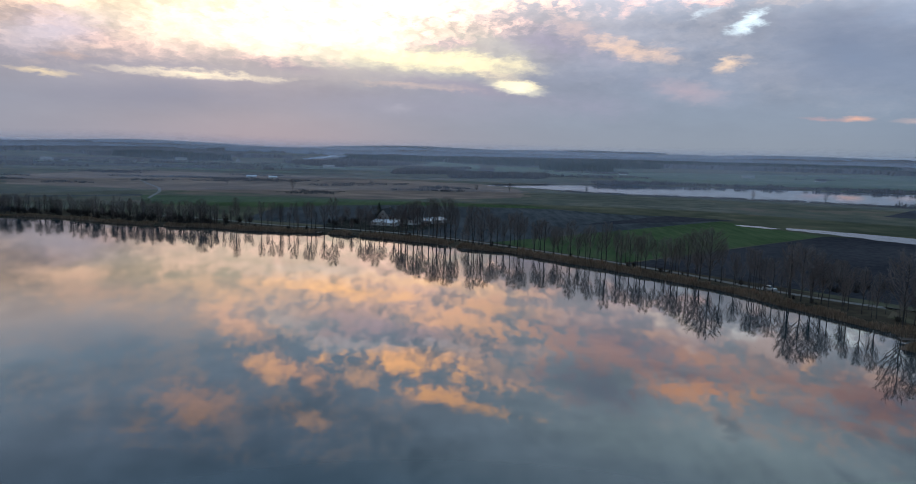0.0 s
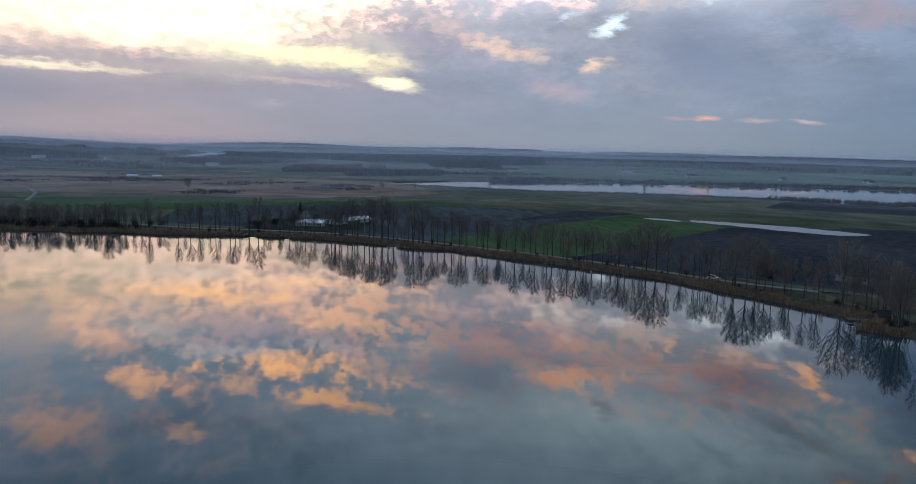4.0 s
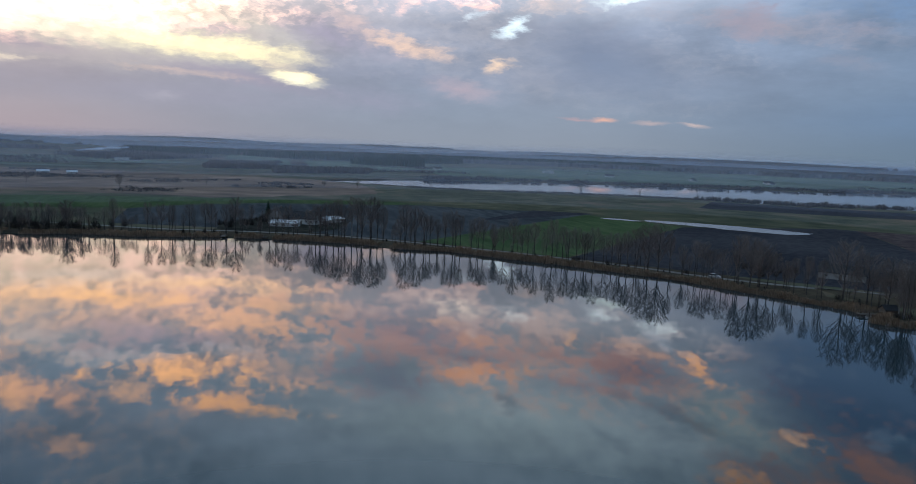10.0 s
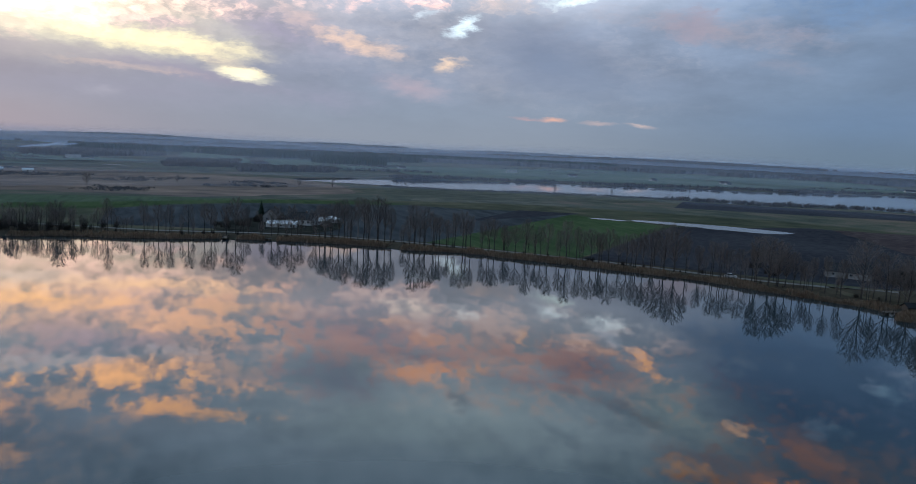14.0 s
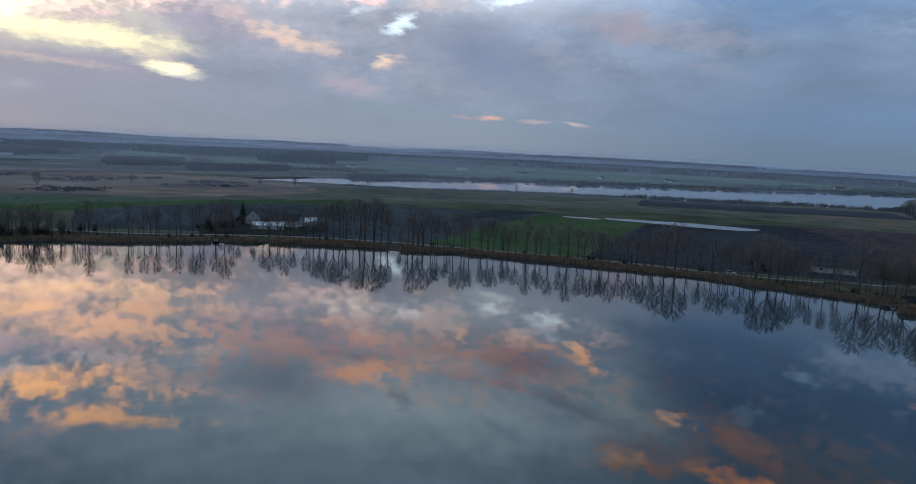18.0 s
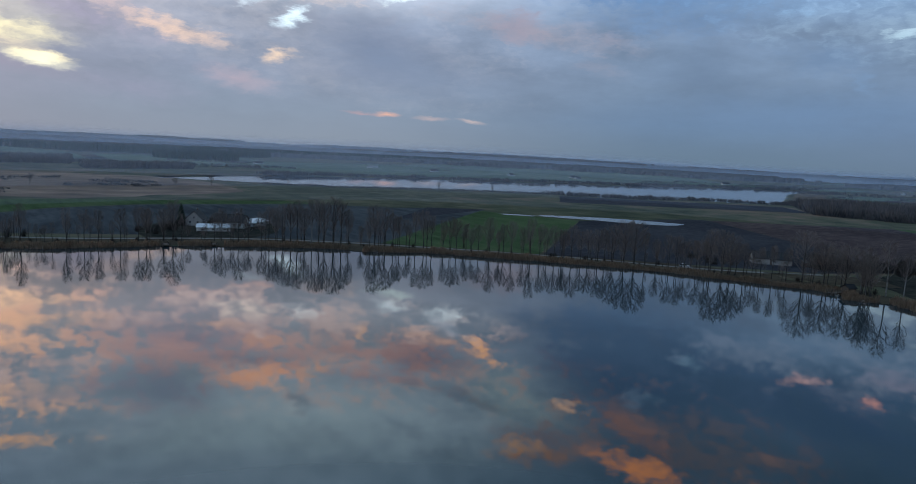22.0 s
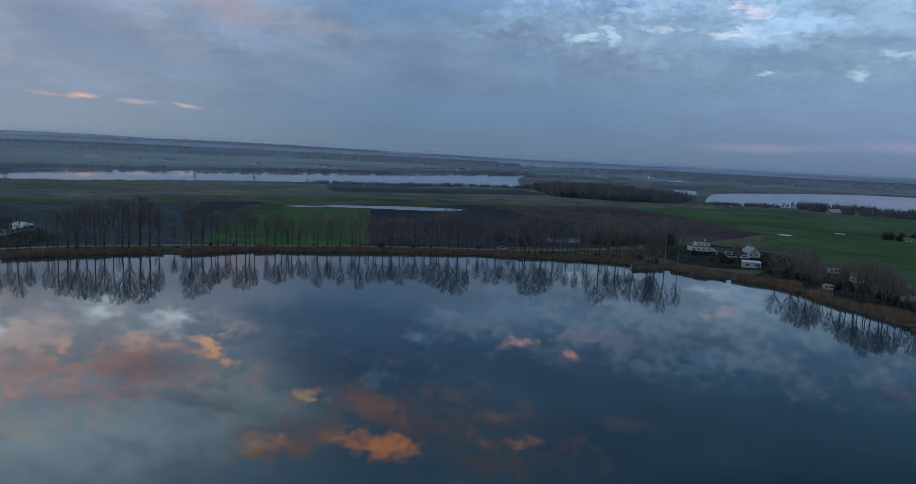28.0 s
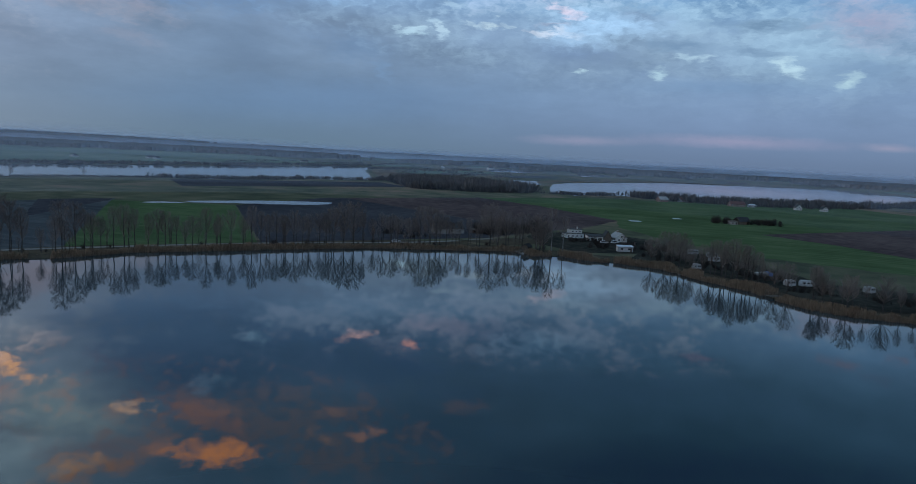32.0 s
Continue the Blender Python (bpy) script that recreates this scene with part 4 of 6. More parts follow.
SLENDER = [bare_tree(11, 16, 0.19, 0.34, 34, twigs=7), bare_tree(12, 16, 0.22, 0.28, 36, twigs=7), bare_tree(13, 16, 0.16, 0.38, 30, twigs=7), bare_tree(14, 16, 0.24, 0.30, 38, twigs=7),
           bare_tree(15, 16, 0.19, 0.32, 36, stems=2, twigs=7), bare_tree(16, 16, 0.17, 0.26, 32, twigs=7, lean=0.04)]
BROAD = [bare_tree(21, 16, 0.32, 0.20, 48, twigs=8), bare_tree(22, 16, 0.28, 0.18, 48, stems=2, twigs=8), bare_tree(23, 16, 0.36, 0.22, 50, twigs=8)]
THIN = [bare_tree(31, 10, 0.15, 0.3, 18, twigs=4), bare_tree(32, 10, 0.17, 0.25, 18, stems=2, twigs=4), bare_tree(33, 10, 0.16, 0.2, 18, twigs=4)]
BIRCHES = [bare_tree(41, 16, 0.19, 0.34, 26, twigs=6, bark=BIRCH, lean=0.04), bare_tree(42, 14, 0.20, 0.3, 26, twigs=6, stems=2, bark=BIRCH, lean=0.06)]
used = set()


def plant(kinds, x, y, height, base, rng, label, group, category="tree", z=None):
    src = rng.choice(kinds)
    m = place(x, y, rng.random() * 6.28, height / base, z)
    if src.name in used:
        ob = copy_thing(src, m)
    else:
        used.add(src.name)
        ob = src
        ob.matrix_basis = m
    return tagged(ob, label, category, group)


def joined(name, sources, spots, rng, label, category):
    """One mesh object for trees past counting: spots are x, y, height, base height."""
    groups = {}
    for x, y, h, base in spots:
        src = rng.choice(sources)
        m = np.array(place(x, y, rng.random() * 6.28, h / base))
        for child in src.children:
            groups.setdefault(child.data.materials[0].name, []).append((child.data, m))
    ob = new(name)
    for mat, rows in groups.items():
        co, loops, starts, nv, nl = [], [], [], 0, 0
        for me, m in rows:
            v = np.empty(len(me.vertices) * 3)
            me.vertices.foreach_get("co", v)
            co.append(v.reshape(-1, 3) @ m[:3, :3].T + m[:3, 3])
            li = np.empty(len(me.loops), int)
            me.loops.foreach_get("vertex_index", li)
            st = np.empty(len(me.polygons), int)
            me.polygons.foreach_get("loop_start", st)
            loops.append(li + nv)
            starts.append(st + nl)
            nv += len(me.vertices)
            nl += len(li)
        me = bpy.data.meshes.new(name)
        me.vertices.add(nv)
        me.vertices.foreach_set("co", np.concatenate(co).ravel())
        me.loops.add(nl)
        me.loops.foreach_set("vertex_index", np.concatenate(loops))
        st = np.concatenate(starts)
        me.polygons.add(len(st))
        me.polygons.foreach_set("loop_start", st)
        me.materials.append(bpy.data.materials[mat])
        me.update()
        me.validate()
        tagged(part("timber" if "bark" in mat else "crown", me, None, ob), kind="stuff")
    return tagged(ob, label, category, kind="stuff")


rng = random.Random(5)
for row, off in ((ROW_A, 7.5), (ROW_B, 7.5), (ROW_C, 8.5), (ROW_D, 8.0)):
    for s, h in row.items():
        x, y = shore.at(s, off + rng.uniform(-1.6, 2.0))
        plant(SLENDER, x, y, h * 0.97, 16, rng, "tall slender leafless lakeside tree with upright branches", "lakeside tree row")
for s, h in WIDE.items():
    x, y = shore.at(s, 7 + rng.uniform(-1, 3))
    plant(BROAD, x, y, h * 0.97, 16, rng, "large leafless tree with a broad fan-shaped crown", "broad lakeside trees")
for s, h in PALE_TREES.items():
    x, y = shore.at(s, 8.5 + rng.uniform(-1, 3))
    plant(BIRCHES, x, y, h, 16, rng, "leafless birch with a pale whitish trunk", "birches")
# roadside saplings between the tall trees
for s in range(780, 1115, 4):
    if rng.random() < 0.9:
        x, y = shore.at(s + rng.uniform(-2, 2), rng.choice((6.5, 8, 15.5)) + rng.uniform(-1, 1.5))
        plant(THIN, x, y, rng.uniform(7, 13.5), 10, rng, "thin leafless roadside sapling", "roadside saplings")
spots = []
# the wood on the western bank
for s in range(470, 786, 2):
    for off in (5, 11, 18, 26):
        if rng.random() < (0.72 if off < 12 else 0.45):
            x, y = shore.at(s + rng.uniform(-1.4, 1.4), off + rng.uniform(-2.5, 3))
            spots.append((x, y, rng.uniform(7.5, 11.5), 10))
tangle = []
for s in range(470, 786, 2):
    x, y = shore.at(s + rng.uniform(-1, 1), rng.uniform(4, 26))
    tangle.append((x, y, rng.uniform(1.6, 4.5), 3.2))
joined("bankside_wood", THIN, spots, rng, "dense bare wood of slim trees on the bank", "wood")


def bush(seed, height, width, shoots):
    rng2 = random.Random(seed)
    stem, fine = ([], []), ([], [])
    for i in range(shoots):
        a = rng2.random() * 6.283
        r = rng2.random() ** 0.8 * width * rng2.choice((0.7, 1.0, 1.35))
        tip = Vector((math.cos(a) * r, math.sin(a) * r, height * max(0.25, 1 - 0.4 * (r / width) ** 2) * rng2.uniform(0.45, 1.15)))
        foot = Vector((math.cos(a) * r * 0.3, math.sin(a) * r * 0.3, -0.2))
        mid = foot.lerp(tip, 0.5) + Vector((rng2.uniform(-1, 1), rng2.uniform(-1, 1), 0.4)) * height * 0.08
        tube(*stem, [foot, mid, tip], [0.05, 0.035, 0.012], 3)
        for w in range(14):
            b = mid.lerp(tip, rng2.random()) if w % 3 else foot.lerp(mid, rng2.uniform(0.3, 1))
            d = Vector((rng2.uniform(-1, 1), rng2.uniform(-1, 1), rng2.uniform(0, 1.2))).normalized()
            twig(*fine, b, b + d * height * rng2.uniform(0.12, 0.26), 0.03)
    ob = new("bare_bush")
    tagged(part("stem_cluster", mesh_of("stem_cluster", *stem, BARK), None, ob), kind="stuff")
    tagged(part("crown", mesh_of("crown", *fine, BRUSH), None, ob), kind="stuff")
    return ob


BUSHES = [bush(51, 3.2, 2.2, 46), bush(52, 3.2, 2.8, 54), bush(53, 3.2, 1.8, 40)]
for s in range(560, 1160, 5):
    if rng.random() < 0.5:
        x, y = shore.at(s + rng.uniform(-2, 2), 8 + rng.uniform(-2.5, 3))
        plant(BUSHES, x, y, rng.uniform(1.2, 2.8), 3.2, rng, "low leafless bush on a lake bank", "bank bushes", "bush")
joined("wood_undergrowth", BUSHES, tangle, rng, "dark bramble undergrowth of a bankside wood", "undergrowth")
# thickets round the old barn and the shore gardens
spots = []
for cx, cy, rx, ry, n, lo, hi in ((178, 188, 16, 10, 34, 3, 6), (137, 222, 16, 12, 14, 1.5, 2.5), (192, 170, 14, 12, 26, 3, 6), (160, 106, 12, 12, 30, 1.5, 3), (130, 98, 10, 10, 30, 1.2, 2.4), (116, 78, 10, 12, 34, 1.0, 2.2), (98, 64, 6, 10, 26, 1.2, 2.6), (76, 48, 6, 10, 22, 1, 2), (70, 22, 6, 12, 26, 1, 2.4),
                                  (72, -14, 10, 26, 50, 2.5, 5), (166, 140, 8, 12, 16, 1.5, 3), (150, 126, 8, 8, 12, 1.5, 3), (-66, 380, 10, 12, 10, 2, 4), (-40, 398, 14, 6, 12, 2, 4)):
    for i in range(n):
        a, r = rng.random() * 6.283, rng.random() ** 0.5
        x, y = cx + math.cos(a) * r * rx, cy + math.sin(a) * r * ry
        spots.append((x, y, rng.uniform(lo, hi), 3.2))
joined("thickets", BUSHES, spots, rng, "dense dark leafless thickets round the shore gardens", "thicket")
for cx, cy, rx, ry, n, lo, hi in ((178, 188, 18, 12, 12, 7, 10), (134, 226, 10, 12, 5, 7, 10), (104, 70, 6, 6, 2, 5, 7), (74, 30, 7, 16, 3, 4, 6), (66, -14, 10, 26, 10, 5, 8), (158, 112, 6, 6, 2, 4, 6), (-58, 384, 14, 10, 6, 7, 11)):
    for i in range(n):
        a, r = rng.random() * 6.283, rng.random() ** 0.5
        x, y = cx + math.cos(a) * r * rx, cy + math.sin(a) * r * ry
        plant(THIN if i % 2 else BROAD, x, y, rng.uniform(lo, hi), 10 if i % 2 else 16, rng, "leafless garden tree standing in thickets", "garden trees")


# ------------------------------------------------------------ reeds
def reed_bed(name, s0, s1, width, height, per_m, seed, label):
    r2 = random.Random(seed)
    vs, fs = [], []
    for i in range(int((s1 - s0) * per_m * 1.7)):
        s = r2.uniform(s0, s1)
        edge = 0.65 + 0.7 * noise.noise(Vector((s * 0.06, seed, 0))) + 0.3 * noise.noise(Vector((s * 0.3, seed, 5)))
        off = (-1.2 if s < 1150 else -3.0) + r2.random() * width * 1.25 * max(0.35, edge)
        x, y = shore.at(s, off)
        h = height * r2.uniform(0.85, 1.05) * (1 + 0.3 * noise.noise(Vector((x * 0.15, y * 0.15, 2))))
        z = max(-0.3, min(1.0, off * 0.3))
        for k in range(3):
            a = r2.random() * 6.283
            dx, dy = math.cos(a) * 0.055, math.sin(a) * 0.055
            bx, by = x + r2.uniform(-0.35, 0.35), y + r2.uniform(-0.35, 0.35)
            lx, ly = r2.uniform(-0.3, 0.3), r2.uniform(-0.3, 0.3)
            b = len(vs)
            hh = h * r2.uniform(0.78, 1.0)
            vs.extend([(bx - dx, by - dy, z - 0.2), (bx + dx, by + dy, z - 0.2), (bx + lx * 0.6 + dx, by + ly * 0.6 + dy, z + hh * 0.75), (bx + lx, by + ly, z + hh)])
            fs.extend([(b, b + 1, b + 2), (b, b + 2, b + 3)])
    tagged(new(name, mesh_of(name, vs, fs, REED)), label, "reeds", kind="stuff")


REEDS = [(470, 745, 5, 1.4, 12), (752, 838, 6, 1.7, 16), (845, 858, 5.5, 1.7, 16), (863, 914, 6, 1.8, 16), (921, 1000, 6, 1.7, 16), (1000, 1108, 5.5, 1.6, 16), (1111, 1131, 6, 1.8, 18), (1134, 1158, 7, 2.0, 22),
         (1160, 1190, 8, 2.1, 24), (1192, 1203, 8, 2.1, 24), (1204, 1234, 8, 2.1, 24), (1240, 1420, 8, 2.0, 20)]
for i, (s0, s1, w, h, n) in enumerate(REEDS):
    reed_bed("reed_bed", s0, s1, w, h, n, i + 3, "dry straw-brown reed belt along the lake edge")


# ------------------------------------------------------------ road
def build_road():
    pts = [Vector((x, y, 0)) for x, y in ROAD]
    dense = []
    for a, b in zip(pts, pts[1:]):
        for c in range(5):
            dense.append(a.lerp(b, c / 5))
    dense.append(pts[-1])
    for k in range(3):
        dense = [dense[0]] + [(p + q * 2 + r) / 4 for p, q, r in zip(dense, dense[1:], dense[2:])] + [dense[-1]]
    vs, fs = [], []
    for i, p in enumerate(dense):
        d = (dense[min(i + 1, len(dense) - 1)] - dense[max(i - 1, 0)]).normalized()
        n = Vector((-d.y, d.x, 0))
        w = 1.5 + 0.25 * noise.noise(p * 0.2)
        for k, z in ((-w, 1.02), (-w * 0.8, 1.14), (w * 0.8, 1.14), (w, 1.02)):
            q = p + n * k
            vs.append((q.x, q.y, z))
    for i in range(len(dense) - 1):
        for k in range(3):
            b = i * 4 + k
            fs.append((b, b + 1, b + 5, b + 4))
    tagged(new("road", mesh_of("road", vs, fs, GRAVEL)), "narrow pale gravel lane behind the shore trees", "road", kind="structure")


build_road()


def build_verge():
    vs, fs = [], []
    rows = list(range(480, 1420, 4))
    for s in rows:
        for off in (0.2, 2.0, 3.6, 8.0, (38.0 if s < 770 else 22.0 if s < 1090 else 11.5) + 3 * noise.noise(Vector((s * 0.1, 0, 0)))):
            x, y = shore.at(s, off)
            vs.append((x, y, min(1.0, off * 0.3) + 0.035 + 0.012 * math.sin(s * 0.9)))
    for i in range(len(rows) - 1):
        for k in range(4):
            q = i * 5 + k
            fs.append((q, q + 5, q + 6, q + 1))
    tagged(new("verge", mesh_of("verge", vs, fs, VERGE)), "dark brown dead grass verge along the bank", "verge", kind="structure")


build_verge()
TRACK = [(-360, 760), (-318, 690), (-284, 638), (-262, 590), (-248, 545), (-240, 520)]
for k, (poly, z) in enumerate(((MERE_A, 1.5), (MERE_B, 1.4), (MERE_C, 1.2), (MERE_D, 3.4))):
    sheet("water_%d" % (k + 1), poly, z, WATER, "thin strip of far open water between reeds", "pond", rag=6, step=20)


def build_track():
    """A strip of even width along the farm track's line."""
    line = []
    for p, q in zip(TRACK, TRACK[1:]):
        line += [Vector(p).lerp(Vector(q), k / 8) for k in range(8)]
    line.append(Vector(TRACK[-1]))
    for k in range(6):
        line = [line[0]] + [(o + p * 2 + q) / 4 for o, p, q in zip(line, line[1:], line[2:])] + [line[-1]]
    vs, fs = [], []
    for i, p in enumerate(line):
        d = (line[min(i + 1, len(line) - 1)] - line[max(i - 1, 0)]).normalized()
        half = 1.4 + 0.3 * noise.noise(Vector((i * 0.7, 3, 0)))
        for side in (half, -half):
            vs.append((p.x - d.y * side, p.y + d.x * side, 1.2))
    for i in range(len(line) - 1):
        fs.append((2 * i, 2 * i + 1, 2 * i + 3, 2 * i + 2))
    tagged(new("track", mesh_of("track", vs, fs, GRAVEL)), "pale farm track between far fields", "track", kind="structure")


build_track()


def bank(name, line, near, far, z, mat, label):
    """A fringe along a shore, left of the line's heading."""
    dense = []
    for p, q in zip(line, line[1:]):
        n = max(2, int((Vector(q) - Vector(p)).length / 14))
        dense += [Vector(p).lerp(Vector(q), k / n) for k in range(n)]
    dense.append(Vector(line[-1]))
    for k in range(4):
        dense = [dense[0]] + [(o + p * 2 + q) / 4 for o, p, q in zip(dense, dense[1:], dense[2:])] + [dense[-1]]
    vs, fs = [], []
    for i, p in enumerate(dense):
        d = dense[min(i + 1, len(dense) - 1)] - dense[max(i - 1, 0)]
        d.normalize()
        w = noise.noise(Vector((p.x * 0.03, p.y * 0.03, z)))
        for off in (near + 3 * w, far + 8 * w):
            vs.append((p.x - d.y * off, p.y + d.x * off, z))
    for i in range(len(dense) - 1):
        fs.append((2 * i, 2 * i + 2, 2 * i + 3, 2 * i + 1))
    tagged(new(name, mesh_of(name, vs, fs, mat)), label, "reeds", kind="structure")


bank("reed_bank_1", [(60, 850), (90, 868), (143, 902), (300, 940), (440, 920), (640, 862), (859, 820), (1081, 803), (1270, 740)], 13, 34, 1.12, REED_BANK, "tan reed fringe on a far lake shore")
bank("reed_bank_2", [(1270, 740), (1000, 640), (760, 520), (690, 482)], 14, 60, 1.13, REED_BANK, "tan reed fringe at the end of a far lake")
bank("reed_bank_3", [(96, 800), (150, 752), (204, 720), (286, 694), (361, 666), (431, 622)], -26, -14, 1.11, VERGE, "dark scrubby fringe on a far lake shore")
bank("reed_bank_4", [(905, 262), (1011, 246), (1186, 170), (1411, 57), (1482, -87), (1573, -243)], 14, 50, 1.12, REED_BANK, "tan reed fringe of the eastern lake")
bank("reed_bank_5", [(760, -70), (690, 70), (634, 195)], 14, 40, 1.14, REED_BANK, "tan reed fringe of the eastern lake")
sheet("yard", [(-74, 362), (-56, 352), (-32, 346), (-14, 360), (-3, 396), (-10, 410), (-50, 416), (-70, 396)], 1.12, SCRUB, "rough grass yard round a farmhouse", "yard", rag=1.5)
sheet("garden_1", [(128, 196), (150, 178), (165, 168), (150, 152), (126, 170)], 1.14, VERGE, "dead grass plot by the shore", "garden", rag=1.5)
sheet("scrub_floor", [(120, 112), (146, 108), (160, 100), (166, 88), (150, 70), (118, 50), (98, 40), (96, 16), (98, -60), (60, -60), (56, 0), (53, 26), (53, 43), (58, 52), (66, 57), (80, 65), (96, 81), (111, 94)], 1.18, SCRUB, "dark bramble floor under shore thickets", "scrub", rag=2.5)
sheet("garden_2", [(150, 165), (185, 168), (215, 145), (200, 100), (140, 108), (125, 135)], 1.10, SCRUB, "rough grass round shore cottages", "garden", rag=2)


# ------------------------------------------------------------ buildings
def plain(name, colour, rough=0.8, metal=0.0, vary=0.25, scale=1.5):
    return material(name, [(0.3, tuple(c * (1 - vary) for c in colour)), (0.7, tuple(min(0.9, c * (1 + vary * 0.4)) for c in colour))], scale, rough, bump=0.15, bump_scale=8)


LIME = plain("limewash", (0.43, 0.43, 0.415))
PLASTER = plain("grey_plaster", (0.28, 0.27, 0.26))
TILES = plain("dark_roofing", (0.026, 0.026, 0.028), scale=3)
RED_TILES = plain("red_roofing", (0.095, 0.042, 0.035), scale=3)
SHEETING = plain("white_sheeting", (0.50, 0.53, 0.56), 0.5, vary=0.3, scale=0.6)
BRICK = plain("brick_wall", (0.17, 0.115, 0.095), scale=4)
TIMBER = plain("weathered_timber", (0.09, 0.07, 0.055), scale=3)
WHITE = plain("white_paint", (0.30, 0.30, 0.30), 0.45, vary=0.12)
BLUE = plain("blue_tarp", (0.05, 0.14, 0.38), 0.5)
RUBBER = plain("rubber", (0.02, 0.02, 0.02))
SILVER = plain("silver_paint", (0.36, 0.37, 0.38), 0.35, vary=0.1)
GLASS = bpy.data.materials.new("window_glass")
GLASS.use_nodes = True
gb = GLASS.node_tree.nodes["Principled BSDF"]
gb.inputs["Base Color"].default_value, gb.inputs["Roughness"].default_value = (0.02, 0.025, 0.03, 1), 0.08


def boxm(bm, sx, sy, sz, x=0, y=0, z=0, rz=0.0):
    """A box with its base centre at x, y, z."""
    m = Matrix.Translation((x, y, z + sz / 2)) @ Matrix.Rotation(rz, 4, "Z") @ Matrix.Diagonal((sx, sy, sz, 1))
    bmesh.ops.create_cube(bm, size=1, matrix=m)
    return bm


def box_part(name, mat, parent, sx, sy, sz, x=0, y=0, z=0, rz=0.0, bevel=0.0, label=""):
    bm = boxm(bmesh.new(), sx, sy, sz, x, y, z, rz)
    if bevel:
        bmesh.ops.bevel(bm, geom=bm.edges[:], offset=bevel, segments=2, affect="EDGES")
    return part(name, bm, mat, parent, label)


def window(parent, x, y, z, w, h, side):
    """side: 'x' or 'y' wall normal axis."""
    d = 0.10
    sx, sy = (d, w) if side == "x" else (w, d)
    f = box_part("window", WHITE, parent, sx, sy, h, x, y, z)
    for k in (-1, 1):
        if side == "x":
            box_part("pane", GLASS, f, d + 0.04, w * 0.4, h * 0.8, x, y + k * w * 0.22, z + h * 0.1)
        else:
            box_part("pane", GLASS, f, w * 0.4, d + 0.04, h * 0.8, x + k * w * 0.22, y, z + h * 0.1)


def gable_house(name, label, x, y, turn, L, W, wall, ridge, wall_mat, roof_mat, wins=3, chimney=True, category="house", door=True, over=0.4, skew=0.0):
    ob = new(name)
    ob.matrix_basis = place(x, y, radians(turn), 1.0, 1.0)
    bm = bmesh.new()
    prof = [(-W / 2, -0.4), (W / 2, -0.4), (W / 2, wall), (skew, ridge - 0.12), (-W / 2, wall)]
    a = [bm.verts.new((-L / 2, py, pz)) for py, pz in prof]
    b = [bm.verts.new((L / 2, py, pz)) for py, pz in prof]
    bm.faces.new(a), bm.faces.new(b[::-1])
    for i in range(5):
        bm.faces.new((a[i], b[i], b[(i + 1) % 5], a[(i + 1) % 5]))
    part("wall", bm, wall_mat, ob)
    for sgn in (-1, 1):
        run = W / 2 - sgn * skew
        slope = (ridge - wall) / run
        bm = bmesh.new()
        e = W / 2 + over
        low = ridge - slope * (e - sgn * skew)
        q = []
        for px in (-L / 2 - over, L / 2 + over):
            q.append([bm.verts.new((px, py, pz)) for py, pz in ((skew, ridge), (sgn * e, low), (sgn * e, low + 0.16), (skew, ridge + 0.16))])
        bm.faces.new(q[0]), bm.faces.new(q[1][::-1])
        for i in range(4):
            bm.faces.new((q[0][i], q[1][i], q[1][(i + 1) % 4], q[0][(i + 1) % 4]))
        part("roof", bm, roof_mat, ob)
    box_part("ridge_cap", roof_mat, ob, L + 2 * over, 0.3, 0.12, 0, skew, ridge + 0.12)
    for i in range(wins):
        px = -L / 2 + L * (i + 0.5) / wins
        for sgn in (-1, 1):
            window(ob, px + (0.9 if door and i == wins // 2 else 0), sgn * W / 2, wall * 0.38, min(1.2, L / wins * 0.5), wall * 0.4, "y")
    if wins:
        for sgn in (-1, 1):
            for k in (-1, 1):
                window(ob, sgn * L / 2, k * W * 0.22, wall * 0.38, 1.0, wall * 0.4, "x")
            if ridge - wall > 2.2:
                window(ob, sgn * L / 2, skew * 0.5, wall + 0.3, 0.9, 1.0, "x")
    if door:
        d = box_part("door", TIMBER, ob, 0.95, 0.1, min(2.05, wall * 0.85), -0.5, -W / 2, 0.05)
        box_part("handle", SILVER, d, 0.12, 0.16, 0.04, -0.15, -W / 2, 1.05)
    if chimney:
        c = box_part("chimney", BRICK, ob, 0.7, 0.6, 1.5, L * 0.18, skew, ridge - 0.5)
        box_part("chimney_cap", PLASTER, c, 0.85, 0.75, 0.12, L * 0.18, skew, ridge + 1.0)
    return tagged(ob, label, category)


